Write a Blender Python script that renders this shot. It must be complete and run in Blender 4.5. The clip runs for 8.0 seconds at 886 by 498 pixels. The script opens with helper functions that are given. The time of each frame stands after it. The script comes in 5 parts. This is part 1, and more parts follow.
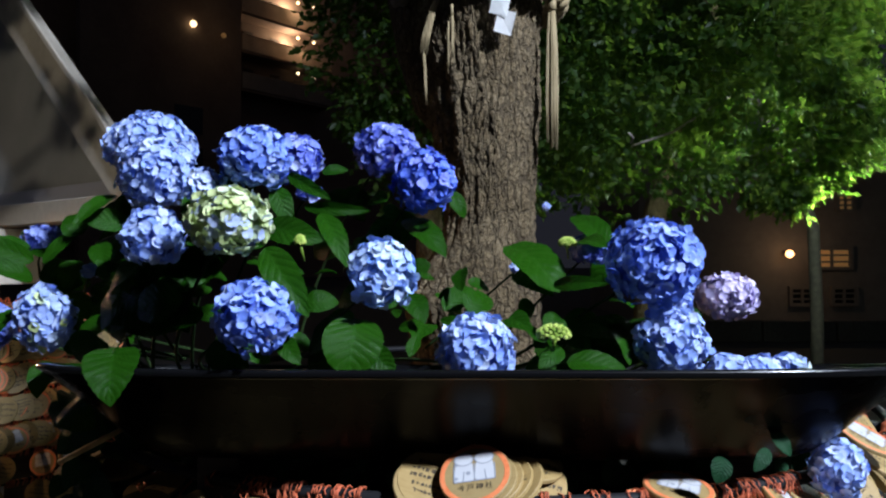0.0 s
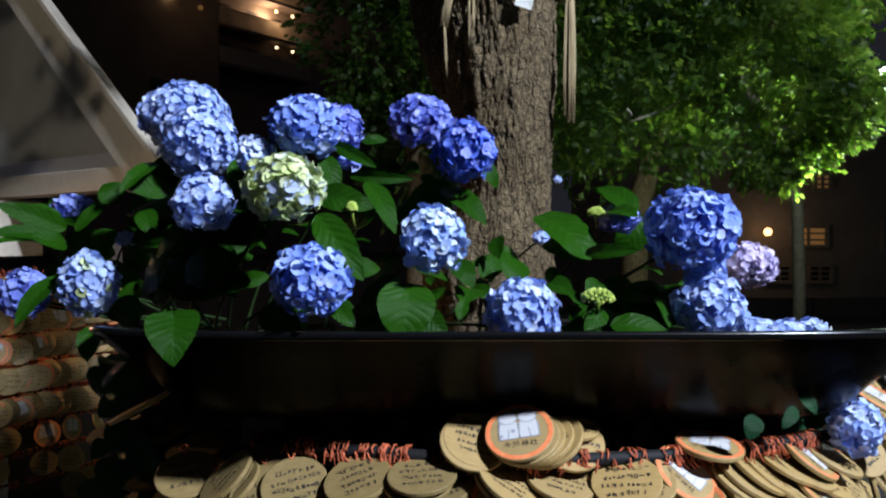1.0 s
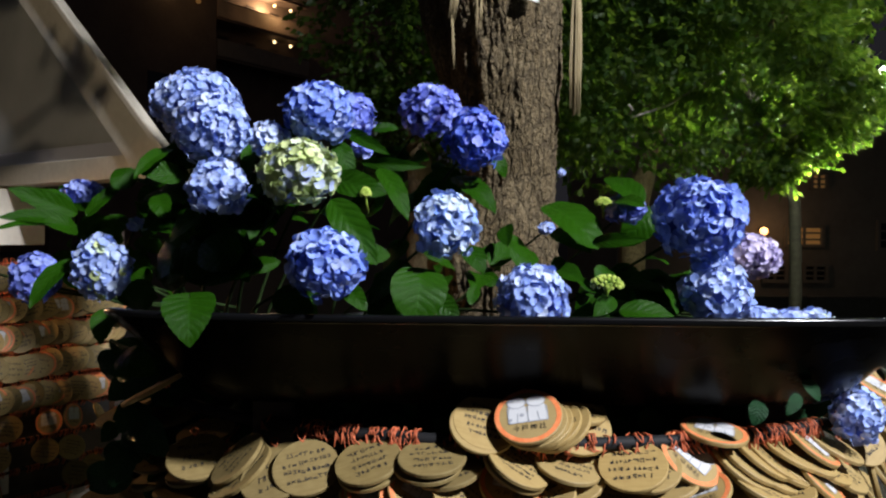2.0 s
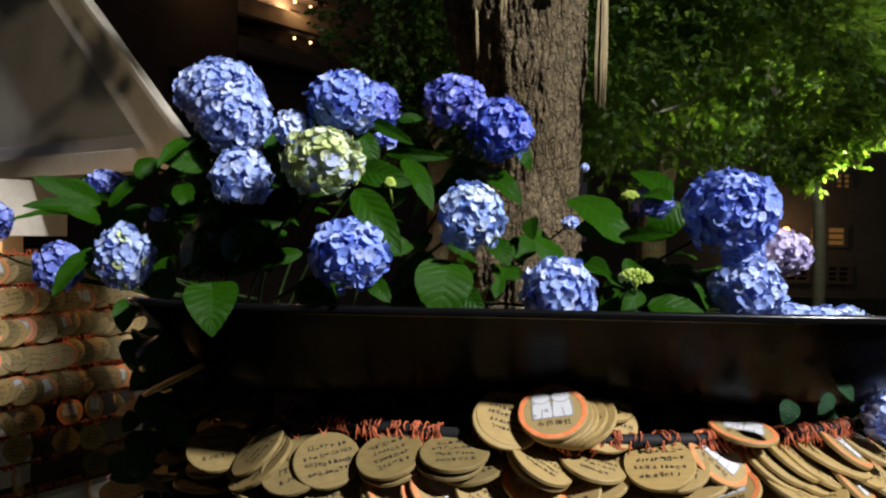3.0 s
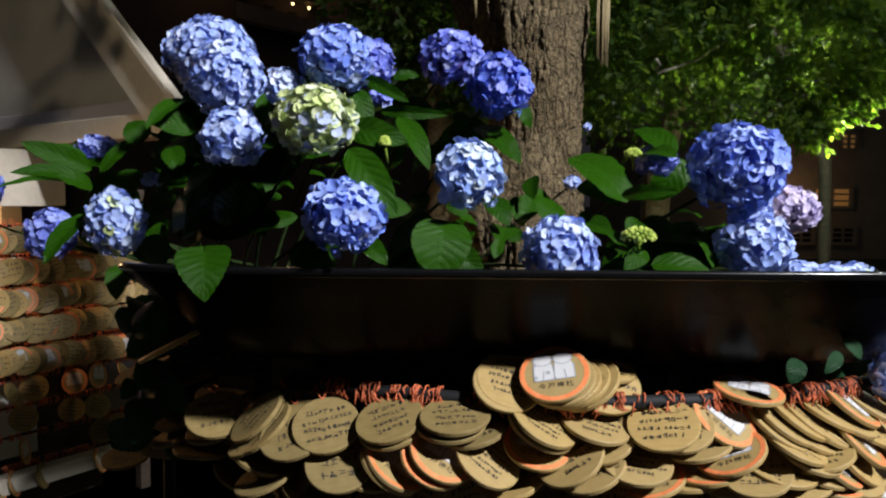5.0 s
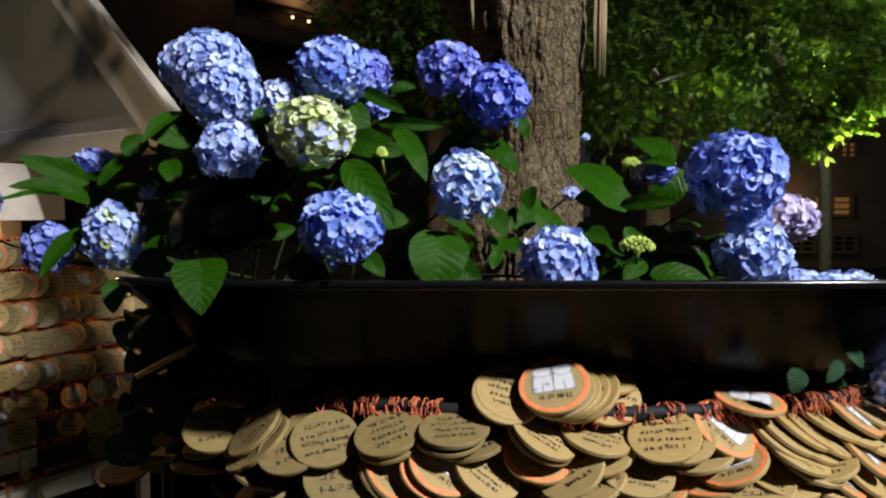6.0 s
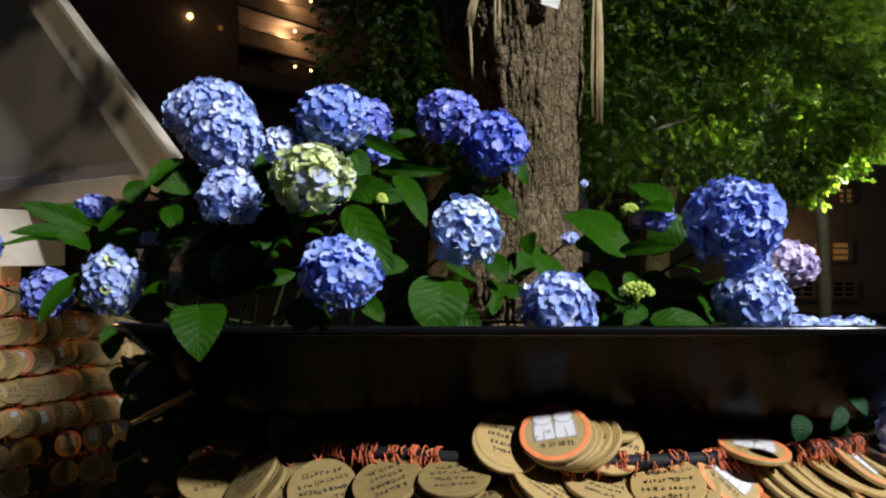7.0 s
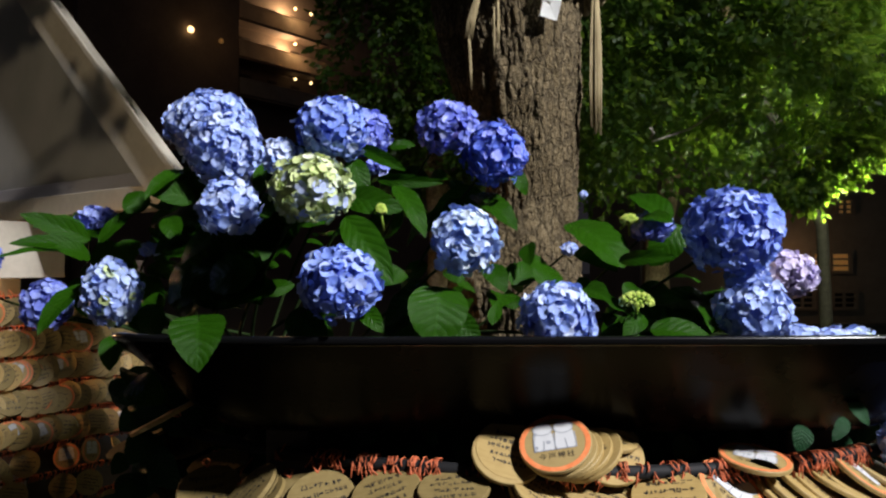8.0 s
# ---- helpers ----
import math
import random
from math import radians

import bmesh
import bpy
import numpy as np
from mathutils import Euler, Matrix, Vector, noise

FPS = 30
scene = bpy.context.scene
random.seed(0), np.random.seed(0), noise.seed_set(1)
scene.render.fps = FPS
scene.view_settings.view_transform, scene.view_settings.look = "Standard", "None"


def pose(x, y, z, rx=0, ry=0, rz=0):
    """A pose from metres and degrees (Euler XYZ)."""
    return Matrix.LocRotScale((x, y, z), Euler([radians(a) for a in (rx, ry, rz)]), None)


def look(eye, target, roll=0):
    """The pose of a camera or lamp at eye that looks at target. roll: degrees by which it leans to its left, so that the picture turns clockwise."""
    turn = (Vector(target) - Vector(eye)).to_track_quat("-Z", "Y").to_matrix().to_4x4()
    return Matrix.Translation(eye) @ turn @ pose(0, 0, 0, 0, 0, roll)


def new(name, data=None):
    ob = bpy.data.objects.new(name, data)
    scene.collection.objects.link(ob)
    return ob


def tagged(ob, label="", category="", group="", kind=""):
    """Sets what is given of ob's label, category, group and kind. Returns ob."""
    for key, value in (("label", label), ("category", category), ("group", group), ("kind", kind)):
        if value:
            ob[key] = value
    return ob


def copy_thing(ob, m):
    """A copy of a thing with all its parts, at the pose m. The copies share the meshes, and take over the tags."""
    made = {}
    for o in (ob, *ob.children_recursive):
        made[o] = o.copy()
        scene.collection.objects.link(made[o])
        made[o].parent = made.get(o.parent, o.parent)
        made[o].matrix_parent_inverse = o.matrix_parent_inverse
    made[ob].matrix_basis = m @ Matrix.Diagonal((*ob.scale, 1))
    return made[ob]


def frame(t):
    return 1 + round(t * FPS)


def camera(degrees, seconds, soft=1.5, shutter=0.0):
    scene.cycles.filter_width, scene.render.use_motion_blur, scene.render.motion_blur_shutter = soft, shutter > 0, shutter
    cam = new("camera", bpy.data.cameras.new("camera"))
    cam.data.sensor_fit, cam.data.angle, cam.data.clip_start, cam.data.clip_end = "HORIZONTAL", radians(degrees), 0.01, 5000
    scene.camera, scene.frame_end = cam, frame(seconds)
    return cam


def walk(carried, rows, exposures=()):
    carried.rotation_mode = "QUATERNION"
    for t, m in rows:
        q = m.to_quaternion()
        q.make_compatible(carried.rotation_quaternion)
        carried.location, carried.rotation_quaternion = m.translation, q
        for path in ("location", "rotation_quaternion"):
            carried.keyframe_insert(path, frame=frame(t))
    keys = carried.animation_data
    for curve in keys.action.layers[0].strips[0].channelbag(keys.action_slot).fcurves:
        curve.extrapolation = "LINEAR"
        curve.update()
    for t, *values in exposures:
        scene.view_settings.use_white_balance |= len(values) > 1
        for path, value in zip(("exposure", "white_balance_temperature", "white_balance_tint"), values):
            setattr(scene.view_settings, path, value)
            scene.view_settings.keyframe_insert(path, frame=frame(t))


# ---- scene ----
cam = camera(62.6, 8.0, 2.2)
PATH = [
    (0, (0.059, 0.04, 1.335), (0.014, 2.039, 1.369), -0.2),
    (0.5, (0.01, 0.028, 1.326), (-0.047, 2.027, 1.32), -0.0),
    (0.7, (-0.006, 0.022, 1.325), (-0.04, 2.021, 1.307), -0.0),
    (1, (-0.036, 0.006, 1.32), (-0.023, 2.006, 1.292), 0.0),
    (1.5, (-0.052, -0.012, 1.311), (-0.014, 1.987, 1.276), 0.3),
    (3, (-0.069, 0.007, 1.297), (-0.092, 2.006, 1.251), 1.1),
    (3.5, (-0.066, 0.014, 1.293), (-0.094, 2.013, 1.221), 0.8),
    (4, (-0.064, 0.024, 1.29), (-0.093, 2.022, 1.19), 0.6),
    (4.5, (-0.062, 0.028, 1.289), (-0.093, 2.024, 1.166), 0.4),
    (5.8, (-0.059, 0.041, 1.285), (-0.09, 2.036, 1.142), 0.1),
    (6, (-0.057, 0.038, 1.287), (-0.091, 2.035, 1.181), -0.1),
    (6.5, (-0.057, 0.039, 1.285), (-0.09, 2.039, 1.261), -0.1),
    (7, (-0.057, 0.037, 1.287), (-0.09, 2.037, 1.306), -0.1),
    (7.5, (-0.057, 0.037, 1.286), (-0.089, 2.036, 1.33), -0.2),
    (8, (-0.056, 0.037, 1.285), (-0.089, 2.036, 1.336), -0.2),
]
walk(cam, [(t, look(e, g, r)) for t, e, g, r in PATH],
     [(0, 0, 5450, 10), (0.5, 0, 5400, 10), (1.0, 0, 5600, 10), (1.5, 0, 5950, 10), (3.0, 0, 6500, 10), (8.0, 0, 6500, 10)])

# ---- world and lights ----
world = bpy.data.worlds.new("night_sky")
scene.world = world
world.use_nodes = True
wn = world.node_tree.nodes
wn["Background"].inputs[0].default_value = (0.92, 0.86, 1.0, 1)
wn["Background"].inputs[1].default_value = 0.015


def lamp(name, kind, place, power, colour, size, target=None):
    data = bpy.data.lights.new(name, kind)
    data.energy, data.color = power, colour
    data.shadow_soft_size = size
    ob = new(name, data)
    ob.matrix_world = look(place, target) if target else Matrix.Translation(place)
    return ob


# floodlight of the shrine yard, high on a mast behind the visitor
key = lamp("yard_floodlight", "SPOT", (3.22, -1.74, 4.75), 2640, (0.97, 0.97, 1.0), 0.15, (0.15, 1.2, 1.2))
key.data.spot_size, key.data.spot_blend = radians(76), 1.0
# garden lamp behind the tree
lamp("garden_lamp_light", "POINT", (2.74, 3.92, 2.20), 38, (0.95, 1.0, 0.88), 0.12)
# unseen fill lights added to brighten the yard tree's leaf edges
lamp("path_lamp_light", "POINT", (2.14, 4.34, 1.68), 30, (0.92, 1.0, 0.62), 0.06)
lamp("path_lamp_light", "POINT", (2.47, 4.42, 1.98), 44, (0.92, 1.0, 0.66), 0.08)
lamp("path_lamp_light", "POINT", (2.45, 3.35, 0.75), 6, (1.0, 0.98, 0.55), 0.08)
# unseen spot added to brighten the gable, and an added warm light for the rack
gable_fill = lamp("shelter_spotlight", "SPOT", (-1.5, -0.5, 2.6), 58, (1.0, 0.80, 0.52), 0.06, (-1.4, 2.6, 2.0))
gable_fill.data.spot_size, gable_fill.data.spot_blend = radians(41), 0.7

# warm light added out of view to brighten the upper plaque rows
lamp("rack_lantern_light", "POINT", (-2.35, 2.35, 1.27), 44.0, (1.0, 0.54, 0.22), 0.03)


# ---- small tools ----
def lerp(a, b, k):
    return a + (b - a) * k


def mesh_of(name, bm, *materials, smooth=True):
    me = bpy.data.meshes.new(name)
    bm.normal_update()
    bm.to_mesh(me)
    bm.free()
    for m in materials:
        me.materials.append(m)
    if smooth:
        me.polygons.foreach_set("use_smooth", [True] * len(me.polygons))
    return me


def part(name, bm, material, parent, label="", smooth=False):
    """One bmesh as one mesh object under a thing or a part."""
    mats = material if isinstance(material, (list, tuple)) else [material]
    ob = new(name, mesh_of(name, bm, *mats, smooth=smooth))
    ob.parent = parent
    if label:
        tagged(ob, label)
    return ob


def thing(name, label, category, group="", kind="", place=(0, 0, 0)):
    ob = new(name)
    ob.empty_display_size = 0.05
    ob.location = place
    return tagged(ob, label, category, group, kind)


def single(name, bm, material, label, category, group="", kind="", smooth=False):
    mats = material if isinstance(material, (list, tuple)) else [material]
    return tagged(new(name, mesh_of(name, bm, *mats, smooth=smooth)), label, category, group, kind)


def box(bm, size, m=None, bevel=0.0, mat=0):
    """A box of that size about the origin, moved by m."""
    made = bmesh.ops.create_cube(bm, size=1.0)["verts"]
    bmesh.ops.scale(bm, vec=size, verts=made)
    faces = set(f for v in made for f in v.link_faces)
    if bevel:
        edges = list(set(e for v in made for e in v.link_edges))
        r = bmesh.ops.bevel(bm, geom=edges, offset=bevel, segments=2, affect="EDGES", profile=0.5)
        made = list(set(v for f in r["faces"] for v in f.verts) | set(v for v in made if v.is_valid))
        faces = set(f for v in made for f in v.link_faces)
    if m is not None:
        bmesh.ops.transform(bm, matrix=m, verts=made)
    for f in faces:
        f.material_index = mat
    return made


def tube(bm, pts, radii, sides=8, cap=True, mat=0):
    """A round tube along points; radii one number or one a point."""
    pts = [Vector(p) for p in pts]
    n = len(pts)
    if not isinstance(radii, (list, tuple)):
        radii = [radii] * n
    rings = []
    side = None
    for i, p in enumerate(pts):
        way = (pts[min(i + 1, n - 1)] - pts[max(i - 1, 0)]).normalized()
        if side is None:
            side = way.orthogonal().normalized()
        side = (side - way * side.dot(way)).normalized()
        other = way.cross(side)
        rings.append([bm.verts.new(p + radii[i] * (math.cos(a) * side + math.sin(a) * other))
                      for a in (2 * math.pi * k / sides for k in range(sides))])
    for a, b in zip(rings, rings[1:]):
        for k in range(sides):
            f = bm.faces.new((a[k], a[(k + 1) % sides], b[(k + 1) % sides], b[k]))
            f.smooth, f.material_index = True, mat
    if cap and sides > 2:
        bm.faces.new(rings[0][::-1]).material_index = mat
        bm.faces.new(rings[-1]).material_index = mat


def prism(bm, outline, z0, z1, m=None, mat=0):
    """An upright prism over a plan outline."""
    low = [bm.verts.new((x, y, z0)) for x, y in outline]
    top = [bm.verts.new((x, y, z1)) for x, y in outline]
    n = len(outline)
    faces = [bm.faces.new(low[::-1]), bm.faces.new(top)]
    for i in range(n):
        faces.append(bm.faces.new((low[i], low[(i + 1) % n], top[(i + 1) % n], top[i])))
    for f in faces:
        f.material_index = mat
    if m is not None:
        bmesh.ops.transform(bm, matrix=m, verts=low + top)
    return low + top


# ---- materials ----
class Mat:
    """A node material with a Principled surface and short ways to add nodes."""

    def __init__(self, name, colour=(0.5, 0.5, 0.5), rough=0.6, metal=0.0, spec=0.5):
        self.m = bpy.data.materials.new(name)
        self.m.use_nodes = True
        self.t = self.m.node_tree
        self.b = self.t.nodes["Principled BSDF"]
        self.b.inputs["Base Color"].default_value = (*colour, 1)
        self.b.inputs["Roughness"].default_value = rough
        self.b.inputs["Metallic"].default_value = metal
        self.b.inputs["Specular IOR Level"].default_value = spec

    def node(self, kind, **values):
        n = self.t.nodes.new(kind)
        for k, v in values.items():
            n.inputs[k.replace("_", " ")].default_value = v
        return n

    def link(self, a, b):
        self.t.links.new(a, b)

    def noise(self, scale, detail=4.0, rough=0.55, coords=None):
        n = self.node("ShaderNodeTexNoise", Scale=scale, Detail=detail, Roughness=rough)
        self.link(coords or self.coords(), n.inputs["Vector"])
        return n.outputs["Fac"]

    def coords(self, which="Object", stretch=None):
        c = self.node("ShaderNodeTexCoord").outputs[which]
        if stretch:
            mp = self.node("ShaderNodeMapping")
            mp.inputs["Scale"].default_value = stretch
            self.link(c, mp.inputs["Vector"])
            c = mp.outputs["Vector"]
        return c

    def ramp(self, fac, *stops):
        r = self.node("ShaderNodeValToRGB")
        while len(r.color_ramp.elements) < len(stops):
            r.color_ramp.elements.new(0.5)
        for e, (at, col) in zip(r.color_ramp.elements, stops):
            e.position, e.color = at, (*col, 1) if len(col) == 3 else col
        self.link(fac, r.inputs[0])
        return r.outputs[0]

    def math(self, op, a, b=0.0, c=0.0):
        n = self.node("ShaderNodeMath")
        n.operation = op
        for i, v in enumerate((a, b, c)):
            if isinstance(v, (int, float)):
                n.inputs[i].default_value = v
            else:
                self.link(v, n.inputs[i])
        return n.outputs[0]

    def mix(self, fac, a, b, kind="MIX"):
        n = self.node("ShaderNodeMix")
        n.data_type, n.blend_type = "RGBA", kind
        for i, v in ((0, fac), (6, a), (7, b)):
            if isinstance(v, (int, float)):
                n.inputs[i].default_value = v
            elif isinstance(v, tuple):
                n.inputs[i].default_value = (*v, 1)
            else:
                self.link(v, n.inputs[i])
        return n.outputs[2]

    def colour(self, socket):
        self.link(socket, self.b.inputs["Base Color"])
        return self

    def rough(self, socket):
        self.link(socket, self.b.inputs["Roughness"])
        return self

    def bump(self, height, strength=0.4, distance=0.002):
        n = self.node("ShaderNodeBump", Strength=strength, Distance=distance)
        self.link(height, n.inputs["Height"])
        self.link(n.outputs["Normal"], self.b.inputs["Normal"])
        return self

    def translucent(self, share, colour):
        """Mixes in light that passes through a thin leaf or petal."""
        tr = self.node("ShaderNodeBsdfTranslucent")
        if isinstance(colour, tuple):
            tr.inputs["Color"].default_value = (*colour, 1)
        else:
            self.link(colour, tr.inputs["Color"])
        mx = self.node("ShaderNodeMixShader", Fac=share)
        self.link(self.b.outputs[0], mx.inputs[1])
        self.link(tr.outputs[0], mx.inputs[2])
        self.link(mx.outputs[0], self.t.nodes["Material Output"].inputs["Surface"])
        return self

    def island(self):
        return self.node("ShaderNodeNewGeometry").outputs["Random Per Island"]

    def each(self):
        return self.node("ShaderNodeObjectInfo").outputs["Random"]


def petal_material(name, *stops):
    m = Mat(name, rough=0.55, spec=0.3)
    base = m.ramp(m.island(), *stops)
    fine = m.noise(260, 3)
    broad = m.noise(28, 2)
    tone = m.ramp(fine, (0.3, (0.82, 0.84, 0.9)), (0.7, (1.0, 1.0, 1.0)))
    col = m.mix(1.0, base, tone, "MULTIPLY")
    col = m.mix(0.5, col, m.ramp(broad, (0.35, (0.72, 0.74, 0.9)), (0.65, (1.0, 1.0, 1.0))), "MULTIPLY")
    m.colour(col).bump(fine, 0.25, 0.001)
    return m.translucent(0.16, col).m


PETALS = {
    "pale": petal_material("petal_pale_blue", (0.0, (0.31, 0.435, 0.86)), (0.45, (0.46, 0.580, 0.93)), (0.8, (0.62, 0.715, 0.95)), (1.0, (0.75, 0.821, 0.96))),
    "blue": petal_material("petal_blue", (0.0, (0.17, 0.269, 0.78)), (0.5, (0.30, 0.418, 0.88)), (0.85, (0.46, 0.567, 0.93)), (1.0, (0.62, 0.715, 0.95))),
    "deep": petal_material("petal_deep_blue", (0.0, (0.080, 0.150, 0.62)), (0.6, (0.175, 0.255, 0.80)), (1.0, (0.37, 0.41, 0.89))),
    "lilac": petal_material("petal_lilac", (0.0, (0.146, 0.184, 0.66)), (0.5, (0.241, 0.294, 0.80)), (0.85, (0.378, 0.442, 0.88)), (1.0, (0.628, 0.681, 0.92))),
    "violet": petal_material("petal_violet_blue", (0.0, (0.14, 0.18, 0.60)), (0.6, (0.26, 0.32, 0.76)), (1.0, (0.44, 0.52, 0.88))),
    "white": petal_material("petal_white_blue", (0.0, (0.24, 0.39, 0.84)), (0.4, (0.43, 0.56, 0.90)), (0.75, (0.67, 0.79, 0.93)), (1.0, (0.84, 0.93, 0.94))),
    "green": petal_material("petal_green_cream", (0.0, (0.46, 0.54, 0.88)), (0.16, (0.55, 0.62, 0.78)), (0.28, (0.58, 0.68, 0.26)), (0.7, (0.70, 0.77, 0.36)), (1.0, (0.84, 0.88, 0.66))),
    "mixed": petal_material("petal_blue_cream", (0.0, (0.29, 0.40, 0.80)), (0.6, (0.48, 0.59, 0.88)), (0.88, (0.66, 0.76, 0.90)), (0.92, (0.68, 0.78, 0.30)), (1.0, (0.77, 0.85, 0.40))),
    "pink": petal_material("petal_pink_lilac", (0.0, (0.52, 0.46, 0.72)), (0.5, (0.72, 0.63, 0.84)), (1.0, (0.88, 0.78, 0.84))),
}
# darkened petal tones for the inner ball, painting the shade between florets
GAP_SHADE = {k: Mat("head_gap_shade_" + k, c, 0.9).m for k, c in
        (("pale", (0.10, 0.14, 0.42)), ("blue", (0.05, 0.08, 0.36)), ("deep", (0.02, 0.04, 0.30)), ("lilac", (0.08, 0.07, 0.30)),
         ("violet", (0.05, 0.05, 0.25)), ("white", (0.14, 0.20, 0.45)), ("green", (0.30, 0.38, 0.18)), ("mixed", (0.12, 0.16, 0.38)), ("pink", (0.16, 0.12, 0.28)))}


def leaf_material(name, dark, light, share, gloss=0.34):
    m = Mat(name, rough=gloss, spec=0.10)
    uv = m.node("ShaderNodeTexCoord").outputs["UV"]
    sp = m.node("ShaderNodeSeparateXYZ")
    m.link(uv, sp.inputs[0])
    across = m.math("ABSOLUTE", m.math("SUBTRACT", sp.outputs[0], 0.5))
    run = m.math("SUBTRACT", sp.outputs[1], m.math("MULTIPLY", across, 0.55))
    wave = m.math("PINGPONG", m.math("MULTIPLY", run, 7.0), 0.5)
    side = m.math("LESS_THAN", wave, 0.055)
    mid = m.math("LESS_THAN", across, 0.016)
    vein = m.math("MAXIMUM", side, mid)
    tone = m.noise(30, 3)
    col = m.ramp(tone, (0.3, dark), (0.75, light))
    col = m.mix(m.math("MULTIPLY", m.each(), 0.5), col, tuple(c * 1.35 for c in light))
    col = m.mix(m.math("MULTIPLY", vein, 0.22), col, tuple(min(1, c * 2.1 + 0.01) for c in light))
    quilt = m.math("ADD", m.math("MULTIPLY", m.math("POWER", wave, 0.5), 1.0), m.math("MULTIPLY", m.noise(170, 3), 0.35))
    m.colour(col).bump(quilt, 0.42, 0.003)
    m.rough(m.ramp(m.noise(55, 4), (0.3, (gloss - 0.06,) * 3), (0.75, (gloss + 0.16,) * 3)))
    return m.translucent(share, col).m


LEAF = leaf_material("hydrangea_leaf", (0.008, 0.036, 0.001), (0.016, 0.062, 0.002), 0.20, 0.25)
IVY = leaf_material("ivy_leaf", (0.006, 0.024, 0.009), (0.016, 0.050, 0.020), 0.12, 0.27)
stem_m = Mat("green_stem", (0.06, 0.12, 0.03), 0.85, spec=0.12)
STEM = stem_m.colour(stem_m.ramp(stem_m.noise(60), (0.3, (0.010, 0.024, 0.006)), (0.7, (0.028, 0.048, 0.012)))).m
bud_m = Mat("green_bud", (0.3, 0.42, 0.06), 0.5)
BUD = bud_m.colour(bud_m.ramp(bud_m.island(), (0.0, (0.20, 0.32, 0.03)), (1.0, (0.48, 0.56, 0.12)))).m

fol = Mat("tree_leaf", rough=0.45, spec=0.3)
fcol = fol.ramp(fol.island(), (0.0, (0.018, 0.042, 0.007)), (0.6, (0.036, 0.072, 0.012)), (1.0, (0.070, 0.105, 0.022)))
TREE_LEAF = fol.colour(fcol).translucent(0.55, fol.ramp(fol.island(), (0.0, (0.13, 0.26, 0.02)), (1.0, (0.27, 0.40, 0.04)))).m

bk = Mat("camphor_bark", rough=0.88, spec=0.25)


def cracks(stretch, warp, wide):
    """Dark clefts between plates of bark, their edges broken by noise."""
    n = bk.node("ShaderNodeTexNoise", Scale=38.0, Detail=4.0)
    bk.link(bk.coords(), n.inputs["Vector"])
    c = bk.mix(warp, bk.coords("Object", stretch), n.outputs["Color"], "ADD")
    v = bk.node("ShaderNodeTexVoronoi", Scale=1.0)
    v.feature = "DISTANCE_TO_EDGE"
    bk.link(c, v.inputs["Vector"])
    return bk.ramp(v.outputs["Distance"], (0.0, (0, 0, 0)), (wide, (1, 1, 1)))


plate = bk.math("MULTIPLY", cracks((42, 42, 15), 1.1, 0.13), bk.math("ADD", 0.45, bk.math("MULTIPLY", cracks((70, 70, 64), 1.3, 0.10), 0.55)))
fine = bk.noise(1.0, 7, 0.72, bk.coords("Object", (210, 210, 90)))
patch = bk.noise(9, 4)
btone = bk.ramp(fine, (0.28, (0.100, 0.070, 0.036)), (0.5, (0.225, 0.170, 0.094)), (0.75, (0.42, 0.335, 0.20)))
btone = bk.mix(1.0, btone, bk.ramp(patch, (0.3, (0.60, 0.57, 0.50)), (0.7, (1.0, 1.0, 1.0))), "MULTIPLY")
btone = bk.mix(bk.math("MULTIPLY", bk.math("SUBTRACT", 1.0, plate), 0.55), btone, (0.036, 0.028, 0.018))
bk.colour(btone).bump(bk.math("ADD", bk.math("MULTIPLY", plate, 0.9), bk.math("MULTIPLY", fine, 0.7)), 1.0, 0.011)
BARK = bk.m

st = Mat("rice_straw", rough=0.75)
stc = st.noise(1.0, 4, coords=st.coords("Object", (260, 260, 22)))
tw = Mat("pale_dry_twig", rough=0.8)
TWIG = tw.colour(tw.ramp(tw.noise(60, 4), (0.3, (0.16, 0.14, 0.11)), (0.7, (0.36, 0.33, 0.28)))).m
# bark with the yard trunk's shade put into its colour
db = Mat("shaded_bark", rough=0.85)
SHADED_BARK = db.colour(db.ramp(db.noise(24, 4), (0.3, (0.020, 0.017, 0.013)), (0.7, (0.050, 0.043, 0.034)))).m
STRAW = st.colour(st.ramp(stc, (0.3, (0.20, 0.15, 0.070)), (0.7, (0.37, 0.295, 0.155)))).bump(stc, 0.5, 0.001).m
PAPER = Mat("white_paper", (0.86, 0.86, 0.84), 0.7).m

wd = Mat("plain_ema_wood", rough=0.55, spec=0.35)
grain = wd.noise(1.0, 5, 0.6, wd.coords("Object", (26, 300, 26)))
speck = wd.noise(70, 3)
wcol = wd.ramp(grain, (0.3, (0.335, 0.228, 0.080)), (0.7, (0.41, 0.29, 0.108)))
wcol = wd.mix(wd.math("MULTIPLY", wd.each(), 0.45), wcol, (0.29, 0.225, 0.11))
wcol = wd.mix(0.35, wcol, wd.ramp(speck, (0.35, (0.75, 0.70, 0.62)), (0.7, (1, 1, 1))), "MULTIPLY")
EMA_WOOD = wd.colour(wcol).bump(grain, 0.2, 0.0006).m
# darker plaque wood: the dimmer light on the rail's left put into the colour
od = Mat("dimmed_ema_wood", rough=0.65, spec=0.25)
ograin = od.noise(1.0, 5, 0.6, od.coords("Object", (26, 300, 26)))
ocol = od.ramp(ograin, (0.3, (0.195, 0.138, 0.048)), (0.7, (0.265, 0.195, 0.074)))
ocol = od.mix(od.math("MULTIPLY", od.each(), 0.5), ocol, (0.17, 0.13, 0.058))
